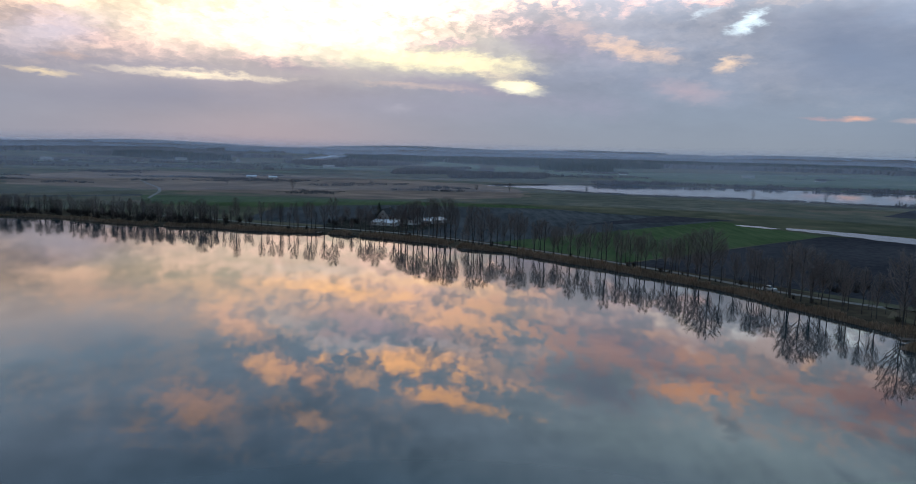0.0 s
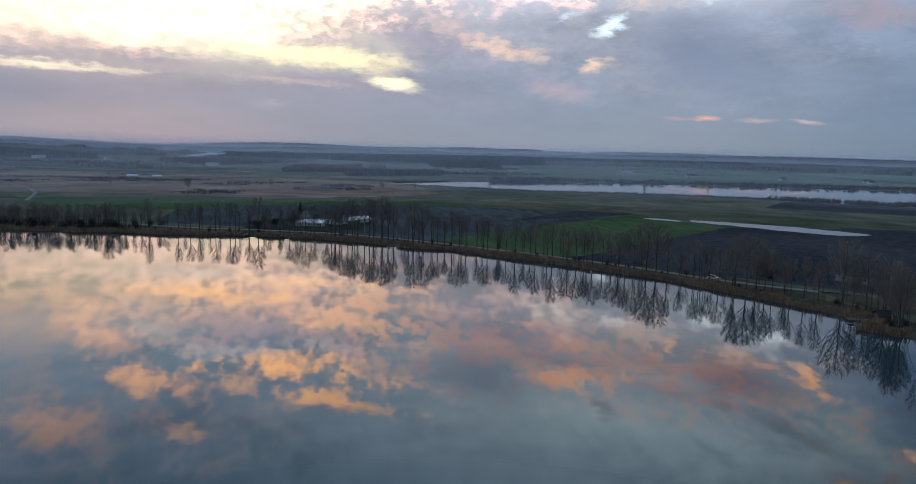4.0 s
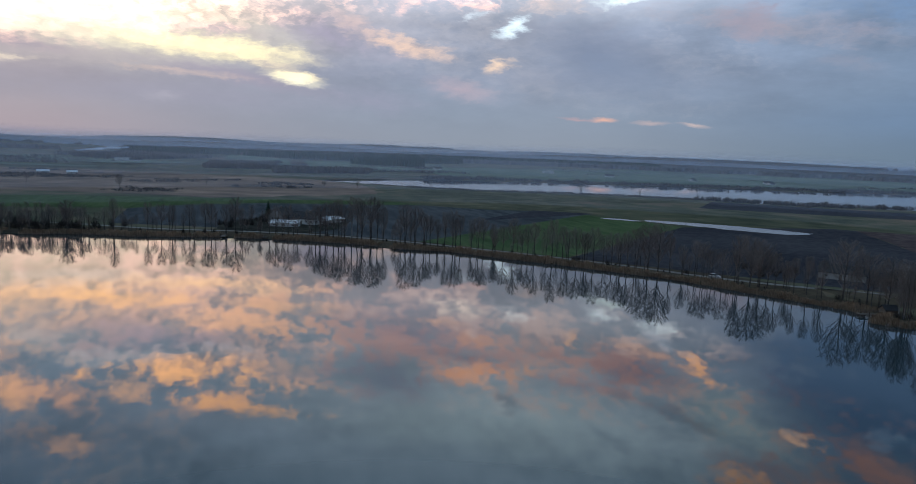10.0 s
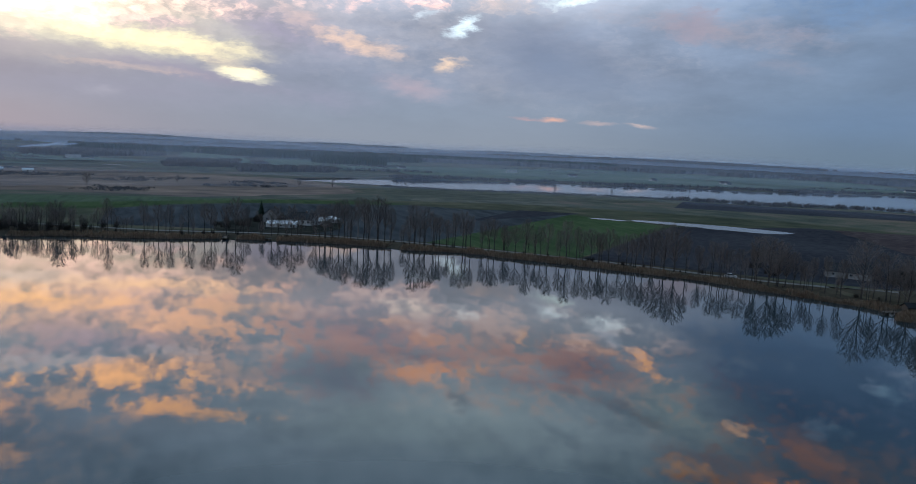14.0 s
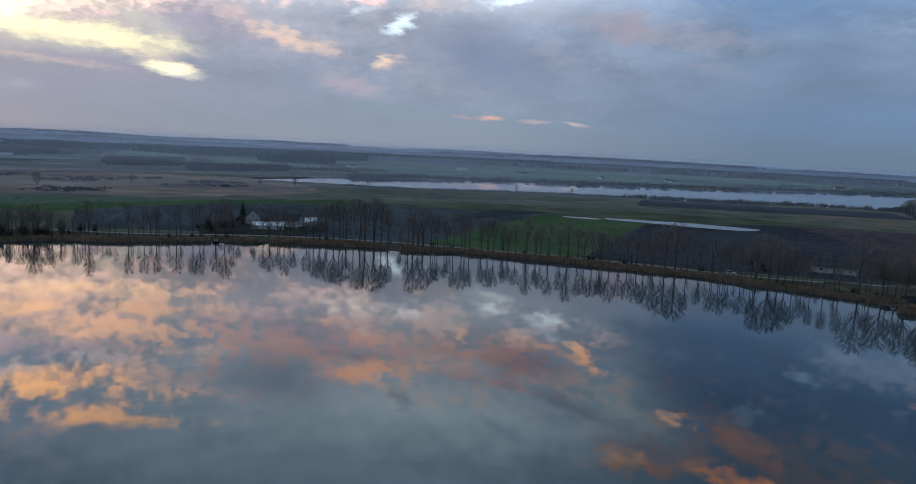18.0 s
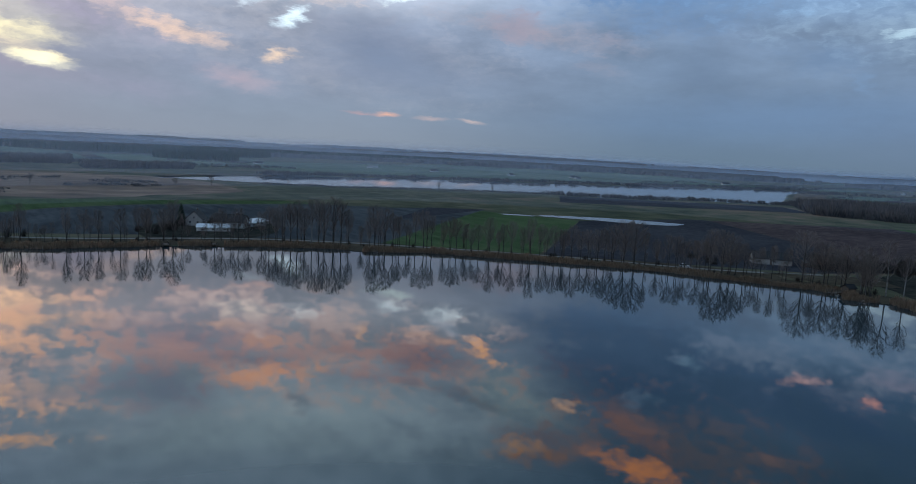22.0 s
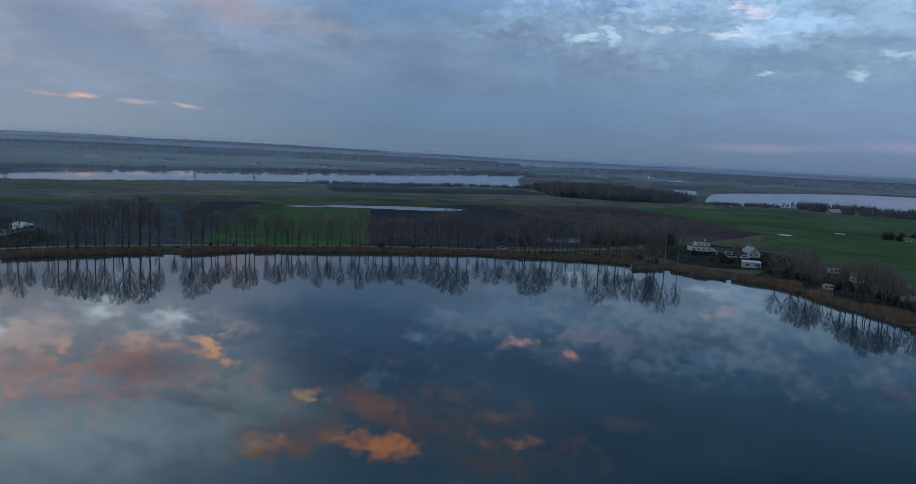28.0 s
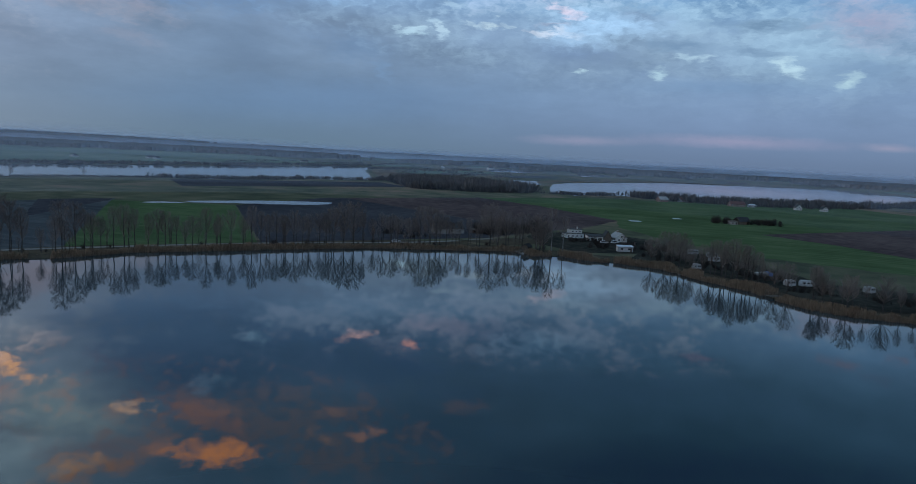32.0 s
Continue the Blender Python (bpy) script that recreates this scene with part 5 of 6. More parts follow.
def low_shed(name, label, x, y, turn, L, W, h0, h1, wall_mat, roof_mat, posts=0):
    """A lean-to with a single-pitch ribbed roof."""
    ob = new(name)
    ob.matrix_basis = place(x, y, radians(turn), 1.0, 1.0)
    bm = bmesh.new()
    prof = [(-W / 2, -0.4), (W / 2, -0.4), (W / 2, h1), (-W / 2, h0)]
    a = [bm.verts.new((-L / 2, py, pz)) for py, pz in prof]
    b = [bm.verts.new((L / 2, py, pz)) for py, pz in prof]
    bm.faces.new(a), bm.faces.new(b[::-1])
    for i in range(4):
        bm.faces.new((a[i], b[i], b[(i + 1) % 4], a[(i + 1) % 4]))
    part("wall", bm, wall_mat, ob)
    n = max(3, int(L / 1.1))
    for i in range(n):
        px = -L / 2 - 0.2 + (L + 0.4) * (i + 0.5) / n
        bm = bmesh.new()
        w = (L + 0.4) / n * 0.485
        q = [[bm.verts.new((px + s * w, py, pz)) for py, pz in ((-W / 2 - 0.4, h0 - 0.02), (W / 2 + 0.3, h1 + 0.1), (W / 2 + 0.3, h1 + 0.2), (-W / 2 - 0.4, h0 + 0.08))] for s in (-1, 1)]
        bm.faces.new(q[0]), bm.faces.new(q[1][::-1])
        for k in range(4):
            bm.faces.new((q[0][k], q[1][k], q[1][(k + 1) % 4], q[0][(k + 1) % 4]))
        part("roof_sheet", bm, roof_mat, ob)
    for i in range(max(2, int(L / 4))):
        window(ob, -L / 2 + L * (i + 0.5) / max(2, int(L / 4)), -W / 2, h0 * 0.35, 1.4, h0 * 0.4, "y")
    d = box_part("door", TIMBER, ob, 0.9, 0.1, min(1.95, h0 * 0.9), L * 0.46 - 0.6, -W / 2, 0.02)
    box_part("handle", SILVER, d, 0.1, 0.16, 0.04, L * 0.46 - 0.3, -W / 2, 1.0)
    return tagged(ob, label, "shed")


# farm behind the lane
gable_house("farmhouse", "white farmhouse with a long dark pitched roof", -28, 386, -38, 15, 8, 3.2, 6.4, LIME, TILES, 4)
gable_house("farmhouse", "older grey plastered house with steep dark gable", -41, 400, 62, 11, 8, 3.4, 7.2, PLASTER, TILES, 3)
low_shed("shed", "low glazed shed with a pale sheet roof", -40, 375, -18, 15, 6, 1.9, 2.9, LIME, SHEETING)
low_shed("shed", "long low outbuilding with a white sheet roof", -15, 391, 38, 20, 5.5, 2.0, 3.0, LIME, SHEETING)
low_shed("shed", "small dark timber lean-to by the yard", -17, 376, -30, 5, 3, 1.9, 2.4, TIMBER, TILES)
# old barn by the lane
gable_house("barn", "old long barn with a sagging dark roof and pale gable", 157, 208, -50, 16, 8, 2.6, 5.2, PLASTER, TILES, 3, False, "barn")
low_shed("shed", "roofless looking brick shed beside the barn", 167, 195, -50, 6, 4, 1.8, 2.2, BRICK, TIMBER)


def villa(x, y, turn):
    ob = new("house")
    ob.matrix_basis = place(x, y, radians(turn), 0.84, 1.0)
    box_part("wall", LIME, ob, 12, 8, 3.2, 0, 0, -0.4, label="white ground storey")
    box_part("flat_roof", TILES, ob, 12.5, 8.5, 0.25, 0, 0, 2.8, label="dark flat roof")
    box_part("wall", LIME, ob, 8, 5.5, 2.3, 1.6, 1.2, 3.05, label="white upper storey")
    box_part("flat_roof", TILES, ob, 8.5, 6, 0.25, 1.6, 1.2, 5.35, label="dark flat roof")
    for i in range(4):
        window(ob, -4.4 + i * 2.9, -4, 0.9, 1.2, 1.0, "y")
    for i in range(3):
        window(ob, -0.8 + i * 2.4, -1.55, 3.7, 1.1, 0.9, "y")
    for k in (-2, 2):
        window(ob, -6, k, 0.8, 1.2, 1.1, "x")
        window(ob, 6, k, 0.8, 1.2, 1.1, "x")
    rail = box_part("balcony_rail", WHITE, ob, 3.4, 0.06, 0.9, -4.1, -3.9, 3.05)
    for k in range(6):
        box_part("baluster", WHITE, rail, 0.05, 0.1, 0.95, -5.6 + k * 0.6, -3.9, 3.05)
    c = box_part("chimney", LIME, ob, 0.7, 0.7, 1.4, 3.2, 1.2, 5.5)
    box_part("chimney_cap", TILES, c, 0.85, 0.85, 0.1, 3.2, 1.2, 6.9)
    tagged(ob, "white flat-roofed two storey house among gardens", "house")


villa(183, 145, -62)
low_shed("shed", "white fronted garage with a dark roof", 176, 133, -66, 8, 5, 2.4, 3.0, LIME, TILES)
gable_house("cottage", "small white cottage with a pale gable roof", 182, 121, 28, 8, 6, 2.2, 4.6, LIME, PLASTER, 2)
gable_house("hut", "dark steep-roofed timber hut", 180, 127, 24, 4, 4, 2.0, 5.2, TIMBER, TILES, 0, False, "hut")
low_shed("mobile_home", "white mobile home with a row of windows", 143, 116, -70, 7.2, 3.0, 2.5, 2.7, WHITE, SHEETING)
# far eastern farms
gable_house("house", "brick house with a pale gable at a tree belt", 594, 95, -52, 11, 7, 2.8, 5.6, BRICK, PLASTER, 3)
gable_house("house", "low house with a red tiled roof", 620, 72, -50, 12, 7, 2.6, 5.2, PLASTER, RED_TILES, 3)
gable_house("barn", "long farm building with a red tiled roof", 598, 18, -70, 16, 8, 2.6, 5.4, BRICK, RED_TILES, 4, False, "barn")
low_shed("shed", "white sheeted farm shed beside trees", 602, 2, -70, 7, 5, 2.4, 3.0, WHITE, SHEETING)
gable_house("house", "white gabled house before dark trees", 606, -44, 8, 7.5, 6.5, 2.6, 6.0, LIME, TILES, 2)
gable_house("house", "white gabled house before dark trees", 610, -70, 12, 7, 6, 2.5, 5.6, LIME, TILES, 2)
gable_house("barn", "dark hay barn standing in a green field", 358, 40, -60, 9, 7, 2.4, 5.2, TIMBER, TILES, 0, False, "barn")
low_shed("shed", "low grey lean-to against a hay barn", 351, 47, -60, 6, 4, 2, 2.6, PLASTER, TIMBER)
for i in range(22):
    plant(BUSHES, 350 + rng.uniform(-3, 3) + i * 0.6, 62 - i * 2.3 + rng.uniform(-2, 2), rng.uniform(4.2, 6), 3.2, rng, "dark leafless hedge bush by a barn", "barn hedge", "bush")
hedge_rng = random.Random(58)
for i in range(24):
    plant(BUSHES, 362 + hedge_rng.uniform(-4, 4) + i * 0.4, 61 - i * 2.1 + hedge_rng.uniform(-2, 2), hedge_rng.uniform(4.2, 6.4), 3.2, hedge_rng, "dark leafless hedge bush by a barn", "barn hedge", "bush")
# distant white farms
for x, y, turn, L, lab in ((-249, 1311, 10, 26, "long white farmhouse far off"), (-228, 1302, 8, 18, "white farm wing far off"), (-266, 866, 15, 12, "low white glasshouse in a marsh"), (-236, 858, 15, 10, "low white glasshouse in a marsh"),
                           (-843, 1380, 0, 24, "far white farm building in a valley"), (-810, 1390, 30, 14, "far white farm building in a valley"), (-672, 1635, 10, 26, "far white barn among fields"), (-640, 1650, 60, 14, "far white barn among fields"),
                           (640, 1180, -20, 16, "far white house beyond a lake"), (760, 1080, 20, 14, "far white house beyond a lake"), (560, 1290, -10, 22, "far pale farm shed"), (900, 1040, -30, 15, "far white house beyond a lake"),
                           (870, 1000, 0, 12, "far white house beyond a lake"), (1240, 900, -30, 18, "far white farm beyond a lake"), (330, 1330, 0, 16, "far house at a wood edge"), (1700, 560, -30, 20, "far white farm near open water"), (1500, 640, 20, 16, "far pale house near open water")):
    low = "glasshouse" in lab
    gable_house("far_house", lab, x, y, turn, L, 9, 2.2 if low else 3.6, 3.6 if low else 6.8, LIME, SHEETING if low else PLASTER if L > 20 else TILES, 0, False, "house", door=True)
tent = new("tent")
tent.matrix_basis = place(-524, 1606, 0.4, 1.0)
bm = bmesh.new()
bmesh.ops.create_cone(bm, segments=4, radius1=8, radius2=0.2, depth=9, matrix=Matrix.Translation((0, 0, 4.2)))
part("canvas", bm, PLASTER, tent)
box_part("pole", TIMBER, tent, 0.3, 0.3, 2, 0, 0, 8.4)
tagged(tent, "white pyramid-shaped tent far off in the fields", "tent")
# flood puddles and plastic-covered strips far away
for i, (x, y, w, d) in enumerate(((-168, 1086, 46, 10), (274, 1386, 90, 18), (575, 1900, 120, 26), (-914, 1800, 180, 30), (430, 1480, 80, 14), (120, 1240, 60, 9), (-60, 1330, 70, 10))):
    z = float(ground_height([x], [y])[0]) + 0.9
    ring = [(x + w / 2 * math.cos(a) * rng.uniform(0.8, 1.1), y + d / 2 * math.sin(a) * rng.uniform(0.7, 1.2)) for a in [k * 6.283 / 14 for k in range(14)]]
    sheet("flood_puddle", ring, z, WATER, "thin sheet of flood water on far fields", "puddle", rag=1.5, step=8)
sheet("tarpaulin", [(308, 118), (314, 121), (318, 114), (312, 111)], 1.3, SHEETING, "white plastic sheet lying on green wheat", "tarpaulin", rag=0.3, step=2, kind="thing")
sheet("tarpaulin", [(358, 88), (364, 90), (366, 84), (361, 82)], 1.3, SHEETING, "white plastic sheet lying on green wheat", "tarpaulin", rag=0.3, step=2, kind="thing")


# ------------------------------------------------------------ vehicles
def wheel_on(parent, x, y, r=0.32, w=0.2):
    bm = bmesh.new()
    bmesh.ops.create_cone(bm, cap_ends=True, segments=14, radius1=r, radius2=r, depth=w, matrix=Matrix.Translation((x, y, r)) @ Matrix.Rotation(radians(90), 4, "X"))
    wob = part("wheel", bm, RUBBER, parent)
    bm = bmesh.new()
    bmesh.ops.create_cone(bm, cap_ends=True, segments=10, radius1=r * 0.6, radius2=r * 0.6, depth=w + 0.03, matrix=Matrix.Translation((x, y, r)) @ Matrix.Rotation(radians(90), 4, "X"))
    part("rim", bm, SILVER, wob)


def prism(prof, w, bevel=0.05):
    bm = bmesh.new()
    a = [bm.verts.new((px, -w / 2, pz)) for px, pz in prof]
    b = [bm.verts.new((px, w / 2, pz)) for px, pz in prof]
    bm.faces.new(a), bm.faces.new(b[::-1])
    n = len(prof)
    for i in range(n):
        bm.faces.new((a[i], b[i], b[(i + 1) % n], a[(i + 1) % n]))
    if bevel:
        bmesh.ops.bevel(bm, geom=bm.edges[:], offset=bevel, segments=2, affect="EDGES")
    return bm


def parked_car(x, y, turn, paint, label):
    ob = new("car")
    ob.matrix_basis = place(x, y, radians(turn), 1.0, 1.14)
    part("body", prism([(-2.15, 0.3), (2.1, 0.3), (2.15, 0.65), (1.9, 0.88), (0.95, 0.98), (-2.05, 1.0), (-2.2, 0.7)], 1.74, 0.07), paint, ob)
    cab = part("cabin", prism([(-1.95, 0.98), (0.95, 0.97), (0.25, 1.45), (-1.45, 1.48)], 1.5, 0.04), GLASS, ob, "dark glass cabin")
    part("roof", prism([(-1.45, 1.46), (0.25, 1.43), (0.15, 1.5), (-1.35, 1.53)], 1.4, 0.02), paint, cab)
    for px in (-1.35, 1.35):
        for py in (-0.8, 0.8):
            wheel_on(ob, px, py)
    for k in (-0.6, 0.6):
        box_part("headlight", WHITE, ob, 0.08, 0.3, 0.14, 2.12, k, 0.62)
        box_part("tail_light", RED_TILES, ob, 0.08, 0.25, 0.16, -2.14, k, 0.7)
    tagged(ob, label, "car")


def caravan(x, y, turn, label, L=5.2):
    ob = new("caravan")
    ob.matrix_basis = place(x, y, radians(turn), 1.0, 1.1)
    part("body", prism([(-L / 2, 0.45), (L / 2, 0.45), (L / 2 + 0.1, 1.3), (L / 2 - 0.3, 2.45), (-L / 2 + 0.3, 2.5), (-L / 2 - 0.1, 1.4)], 2.2, 0.12), WHITE, ob)
    for k in (-1, 0, 1):
        for s in (-1, 1):
            box_part("window", GLASS, ob, L * 0.2, 0.06, 0.6, k * L * 0.29, s * 1.1, 1.35)
    box_part("front_window", GLASS, ob, 0.1, 1.5, 0.6, L / 2 - 0.02, 0, 1.4)
    d = box_part("door", SILVER, ob, 0.6, 0.07, 1.7, -L * 0.14, -1.1, 0.55)
    box_part("handle", RUBBER, d, 0.12, 0.12, 0.04, -L * 0.14 + 0.2, -1.11, 1.3)
    box_part("drawbar", RUBBER, ob, 1.2, 0.1, 0.1, L / 2 + 0.5, 0, 0.45)
    for s in (-1, 1):
        wheel_on(ob, 0, s * 0.95)
    box_part("roof_vent", PLASTER, ob, 0.5, 0.5, 0.12, 0.3, 0, 2.44)
    tagged(ob, label, "caravan", "shore caravans")


parked_car(104, 216, -55, SILVER, "silver car parked on the gravel lane")
caravan(152, 85, -60, "white touring caravan parked by a wheat field", 4.8)
caravan(146, 77, -75, "white touring caravan at the edge of thickets", 4.6)
caravan(133, 77, -75, "white touring caravan at the edge of thickets", 4.6)
caravan(87, 49, -70, "white touring caravan near the shore thickets", 4.9)
caravan(86, 29, -60, "small white caravan beside a bush", 3.6)
caravan(85, 55, -60, "weathered small caravan by the shore", 3.8)
caravan(105, 86, -60, "small pale caravan behind the reeds", 3.2)
parked_car(170, 122, -40, SILVER, "silver car parked at the cottages")
parked_car(167, 127, -60, WHITE, "white car parked at the cottages")
stack = new("covered_stack")
stack.matrix_basis = place(105, 61, radians(-65), 1.0, 1.05)
part("pile", prism([(-3.5, 0), (3.2, 0), (3.0, 1.3), (1.0, 1.7), (-3.2, 1.4)], 2.4, 0.15), PLASTER, stack)
part("tarp", prism([(1.0, 0.02), (3.7, 0.02), (3.4, 1.5), (1.2, 1.95)], 2.7, 0.2), BLUE, stack, "bright blue tarpaulin")
tagged(stack, "long pile partly covered with a blue tarpaulin", "pile")


# ------------------------------------------------------------ jetties, fallen tree
def jetty(s, length, label, hut=False):
    x, y = shore.at(s, 0)
    x2, y2 = shore.at(s, 5)
    turn = math.atan2(y2 - y, x2 - x)
    ob = new("jetty")
    ob.matrix_basis = place(x, y, turn, 1.0, 0.0)
    for i in range(int(length / 0.3)):
        box_part("plank", TIMBER, ob, 0.26, 2.4, 0.06, 4 - i * 0.3, 0, 0.75)
    for px in (3, 0.5, -2, 4.2 - length):
        for py in (-1.1, 1.1):
            bm = bmesh.new()
            bmesh.ops.create_cone(bm, cap_ends=True, segments=8, radius1=0.1, radius2=0.09, depth=3, matrix=Matrix.Translation((px, py, 0.3)))
            part("post", bm, TIMBER, ob)
    for py in (-1.1, 1.1):
        box_part("rail", TIMBER, ob, length - 1, 0.08, 0.08, 4 - length / 2, py, 1.72)
    tagged(ob, label, "jetty")
    if hut:
        gable_house("boathouse", "small dark-roofed boathouse at the reeds", x2 - 1, y2, math.degrees(turn), 3.6, 3, 1.7, 2.7, TIMBER, TILES, 0, False, "boathouse")


jetty(840, 8, "dark timber fishing jetty with rails in the reeds")
jetty(859, 5, "small dark timber fishing platform in the reeds")
jetty(1110, 9, "timber landing stage beside a boathouse", True)
jetty(1237, 7, "narrow timber jetty between reed belts")
boat = new("rowing_boat")
bx, by = shore.at(1112.5, -3)
boat.matrix_basis = place(bx, by, 0.5, 1.0, 0.0)
bm = bmesh.new()
secs = []
for i in range(7):
    k = i / 6
    w = 0.75 * math.sin(min(1, k * 1.3 + 0.25) * math.pi * 0.62) if k < 0.95 else 0.05
    secs.append([bm.verts.new((-2 + 4 * k, yy * w, zz)) for yy, zz in ((-1, 0.4), (-0.75, -0.05), (0.75, -0.05), (1, 0.4), (0.85, 0.38), (0.6, 0.04), (-0.6, 0.04), (-0.85, 0.38))])
for p0, p1 in zip(secs, secs[1:]):
    for i in range(8):
        bm.faces.new((p0[i], p1[i], p1[(i + 1) % 8], p0[(i + 1) % 8]))
bm.faces.new(secs[0]), bm.faces.new(secs[-1][::-1])
part("hull", bm, WHITE, boat)
for k in (-0.9, 0.3):
    box_part("thwart", TIMBER, boat, 0.25, 1.1, 0.04, k, 0, 0.28)
tagged(boat, "pale rowing boat moored at a landing stage", "boat")


def fallen(s, length, turn, label):
    x, y = shore.at(s, 3)
    ob = bare_tree(60 + s, length, 0.16, 0.35, 14, twigs=3)
    ob.name = "fallen_tree"
    ob.matrix_basis = Matrix.Translation((x, y, 0.9)) @ Matrix.Rotation(turn, 4, "Z") @ Matrix.Rotation(radians(97), 4, "Y")
    tagged(ob, label, "fallen tree")


fallen(919, 11, radians(-70), "leafless tree fallen from the bank into the lake")
fallen(1118, 12, radians(-140), "dark trunk fallen into the water at the reeds")
fallen(1116, 8, radians(-120), "dark trunk fallen into the water at the reeds")


# spruce by the farm
def spruce(x, y, height):
    r2 = random.Random(9)
    ob = new("spruce")
    ob.matrix_basis = place(x, y, 0, 1.0, 1.0)
    tr, nd2 = ([], []), ([], [])
    tube(*tr, [Vector((0, 0, -0.3)), Vector((0, 0, height * 0.5)), Vector((0, 0, height))], [0.2, 0.12, 0.02], 6)
    for i in range(46):
        k = 0.08 + 0.9 * i / 46
        reach = height * 0.30 * (1 - k) + 0.3
        for j in range(9):
            a = j * 0.7 + i * 1.3 + r2.uniform(-0.2, 0.2)
            d = Vector((math.cos(a), math.sin(a), 0))
            p = Vector((0, 0, height * k))
            q = p + d * reach * r2.uniform(0.75, 1.1) + Vector((0, 0, -0.25 * reach))
            side = Vector((-d.y, d.x, 0)) * reach * 0.4
            b = len(nd2[0])
            nd2[0].extend([p, q, p.lerp(q, 0.6) + side + Vector((0, 0, -0.15)), p.lerp(q, 0.6) - side + Vector((0, 0, -0.15))])
            nd2[1].extend([(b, b + 2, b + 1), (b, b + 1, b + 3)])
    part("trunk", mesh_of("trunk", *tr, BARK), None, ob)
    part("needles", mesh_of("needles", *nd2, PINE), None, ob)
    tagged(ob, "dark green conical spruce beside the farmhouse", "tree")


spruce(-47, 405, 11)


# ------------------------------------------------------------ far woods
def far_wood(name, spots, mat, conifer, label, seed, wide=0.42):
    """Joined distant trees: spires of ragged tiers, or fans of bare shoots."""
    r2 = random.Random(seed)
    vs, fs = [], []
    px, py = np.array([s[0] for s in spots]), np.array([s[1] for s in spots])
    dry = np.min([signed(px, py, w) for w in WATERS], axis=0) > 2.5
    spots = [s for s, ok in zip(spots, dry) if ok]
    hz = ground_height([s[0] for s in spots], [s[1] for s in spots])
    for (x, y, h), z in zip(spots, hz):
        b = len(vs)
        if conifer:
            for lo, hi, w in ((0.0, 0.72, 0.30), (0.36, 1.0, 0.22)):
                b = len(vs)
                for k in range(5):
                    a = k * 1.2566 + r2.random()
                    r = h * w * r2.uniform(0.7, 1.2)
                    vs.append((x + r * math.cos(a), y + r * math.sin(a), z + h * (lo + r2.uniform(-0.05, 0.05))))
                vs.append((x + r2.uniform(-0.3, 0.3), y, z + h * hi))
                fs.extend([(b + k, b + (k + 1) % 5, b + 5) for k in range(5)])
            b = len(vs)
            vs.extend([(x - 0.3, y, z - 0.5), (x + 0.3, y, z - 0.5), (x, y, z + h * 0.5)])
            fs.append((b, b + 1, b + 2))
        else:
            for k in range(32):
                a = r2.random() * 6.283
                r = h * wide * r2.random() ** 0.6
                top = h * (1 - 0.55 * (r / h / wide) ** 2) * r2.uniform(0.75, 1.05)
                w = h * r2.uniform(0.008, 0.022)
                ca, sa = math.cos(a), math.sin(a)
                fa, fb = math.cos(a * 3), math.sin(a * 3)
                b = len(vs)
                vs.extend([(x + ca * r * 0.5, y + sa * r * 0.5, z - 0.5), (x + ca * r - fa * w, y + sa * r - fb * w, z + top * 0.6), (x + ca * r * 1.05, y + sa * r * 1.05, z + top), (x + ca * r + fa * w, y + sa * r + fb * w, z + top * 0.55)])
                fs.extend([(b, b + 1, b + 2), (b, b + 2, b + 3)])
    tagged(new(name, mesh_of(name, vs, fs, mat)), label, "wood", kind="stuff")


def scatter(poly, n, lo, hi, r2):
    xs, ys = [p[0] for p in poly], [p[1] for p in poly]
    out = []
    while len(out) < n:
        k = n * 3
        px = np.array([r2.uniform(min(xs), max(xs)) for i in range(k)])
        py = np.array([r2.uniform(min(ys), max(ys)) for i in range(k)])
        ok = signed(px, py, poly) < 0
        out += [(float(a), float(b), r2.uniform(lo, hi)) for a, b in zip(px[ok], py[ok])]
    return out[:n]


def along(line, n, wide, lo, hi, r2):
    out = []
    for i in range(n):
        k = r2.random() * (len(line) - 1)
        j = int(k)
        (x0, y0), (x1, y1) = line[j], line[j + 1]
        c = k - j
        out.append((x0 + (x1 - x0) * c + r2.gauss(0, wide), y0 + (y1 - y0) * c + r2.gauss(0, wide), r2.uniform(lo, hi)))
    return out


r3 = random.Random(77)
far_wood("pine_forest", scatter([(-340, 1930), (-80, 2160), (98, 1889), (300, 1900), (520, 1850), (647, 2040), (793, 2000), (1049, 1934), (1223, 1836), (1500, 2300), (500, 2500), (-400, 2400)], 7600, 12, 17, r3), PINE, True, "wide dark pine forest on rising ground", 1)
far_wood("pine_block", scatter([(190, 1570), (215, 1480), (345, 1490), (360, 1620)], 900, 12, 16, r3), PINE, True, "dark square block of pines", 2)
far_wood("west_wood", scatter([(-933, 1811), (-634, 1609), (-560, 1680), (-900, 1980)], 900, 13, 19, r3), PINE, True, "dark wood on far fields", 3)
far_wood("valley_wood", scatter([(-112, 1092), (-106, 1400), (30, 1480), (-14, 1108)], 700, 4, 10, r3), WOODS, False, "dark bare wood on a valley floor", 16, 0.7)
far_wood("shore_wood", scatter([(-12, 1000), (0, 1060), (150, 1125), (132, 1060)], 420, 5, 13, r3), WOODS, False, "dark bare wood behind the reed marsh", 17, 0.7)
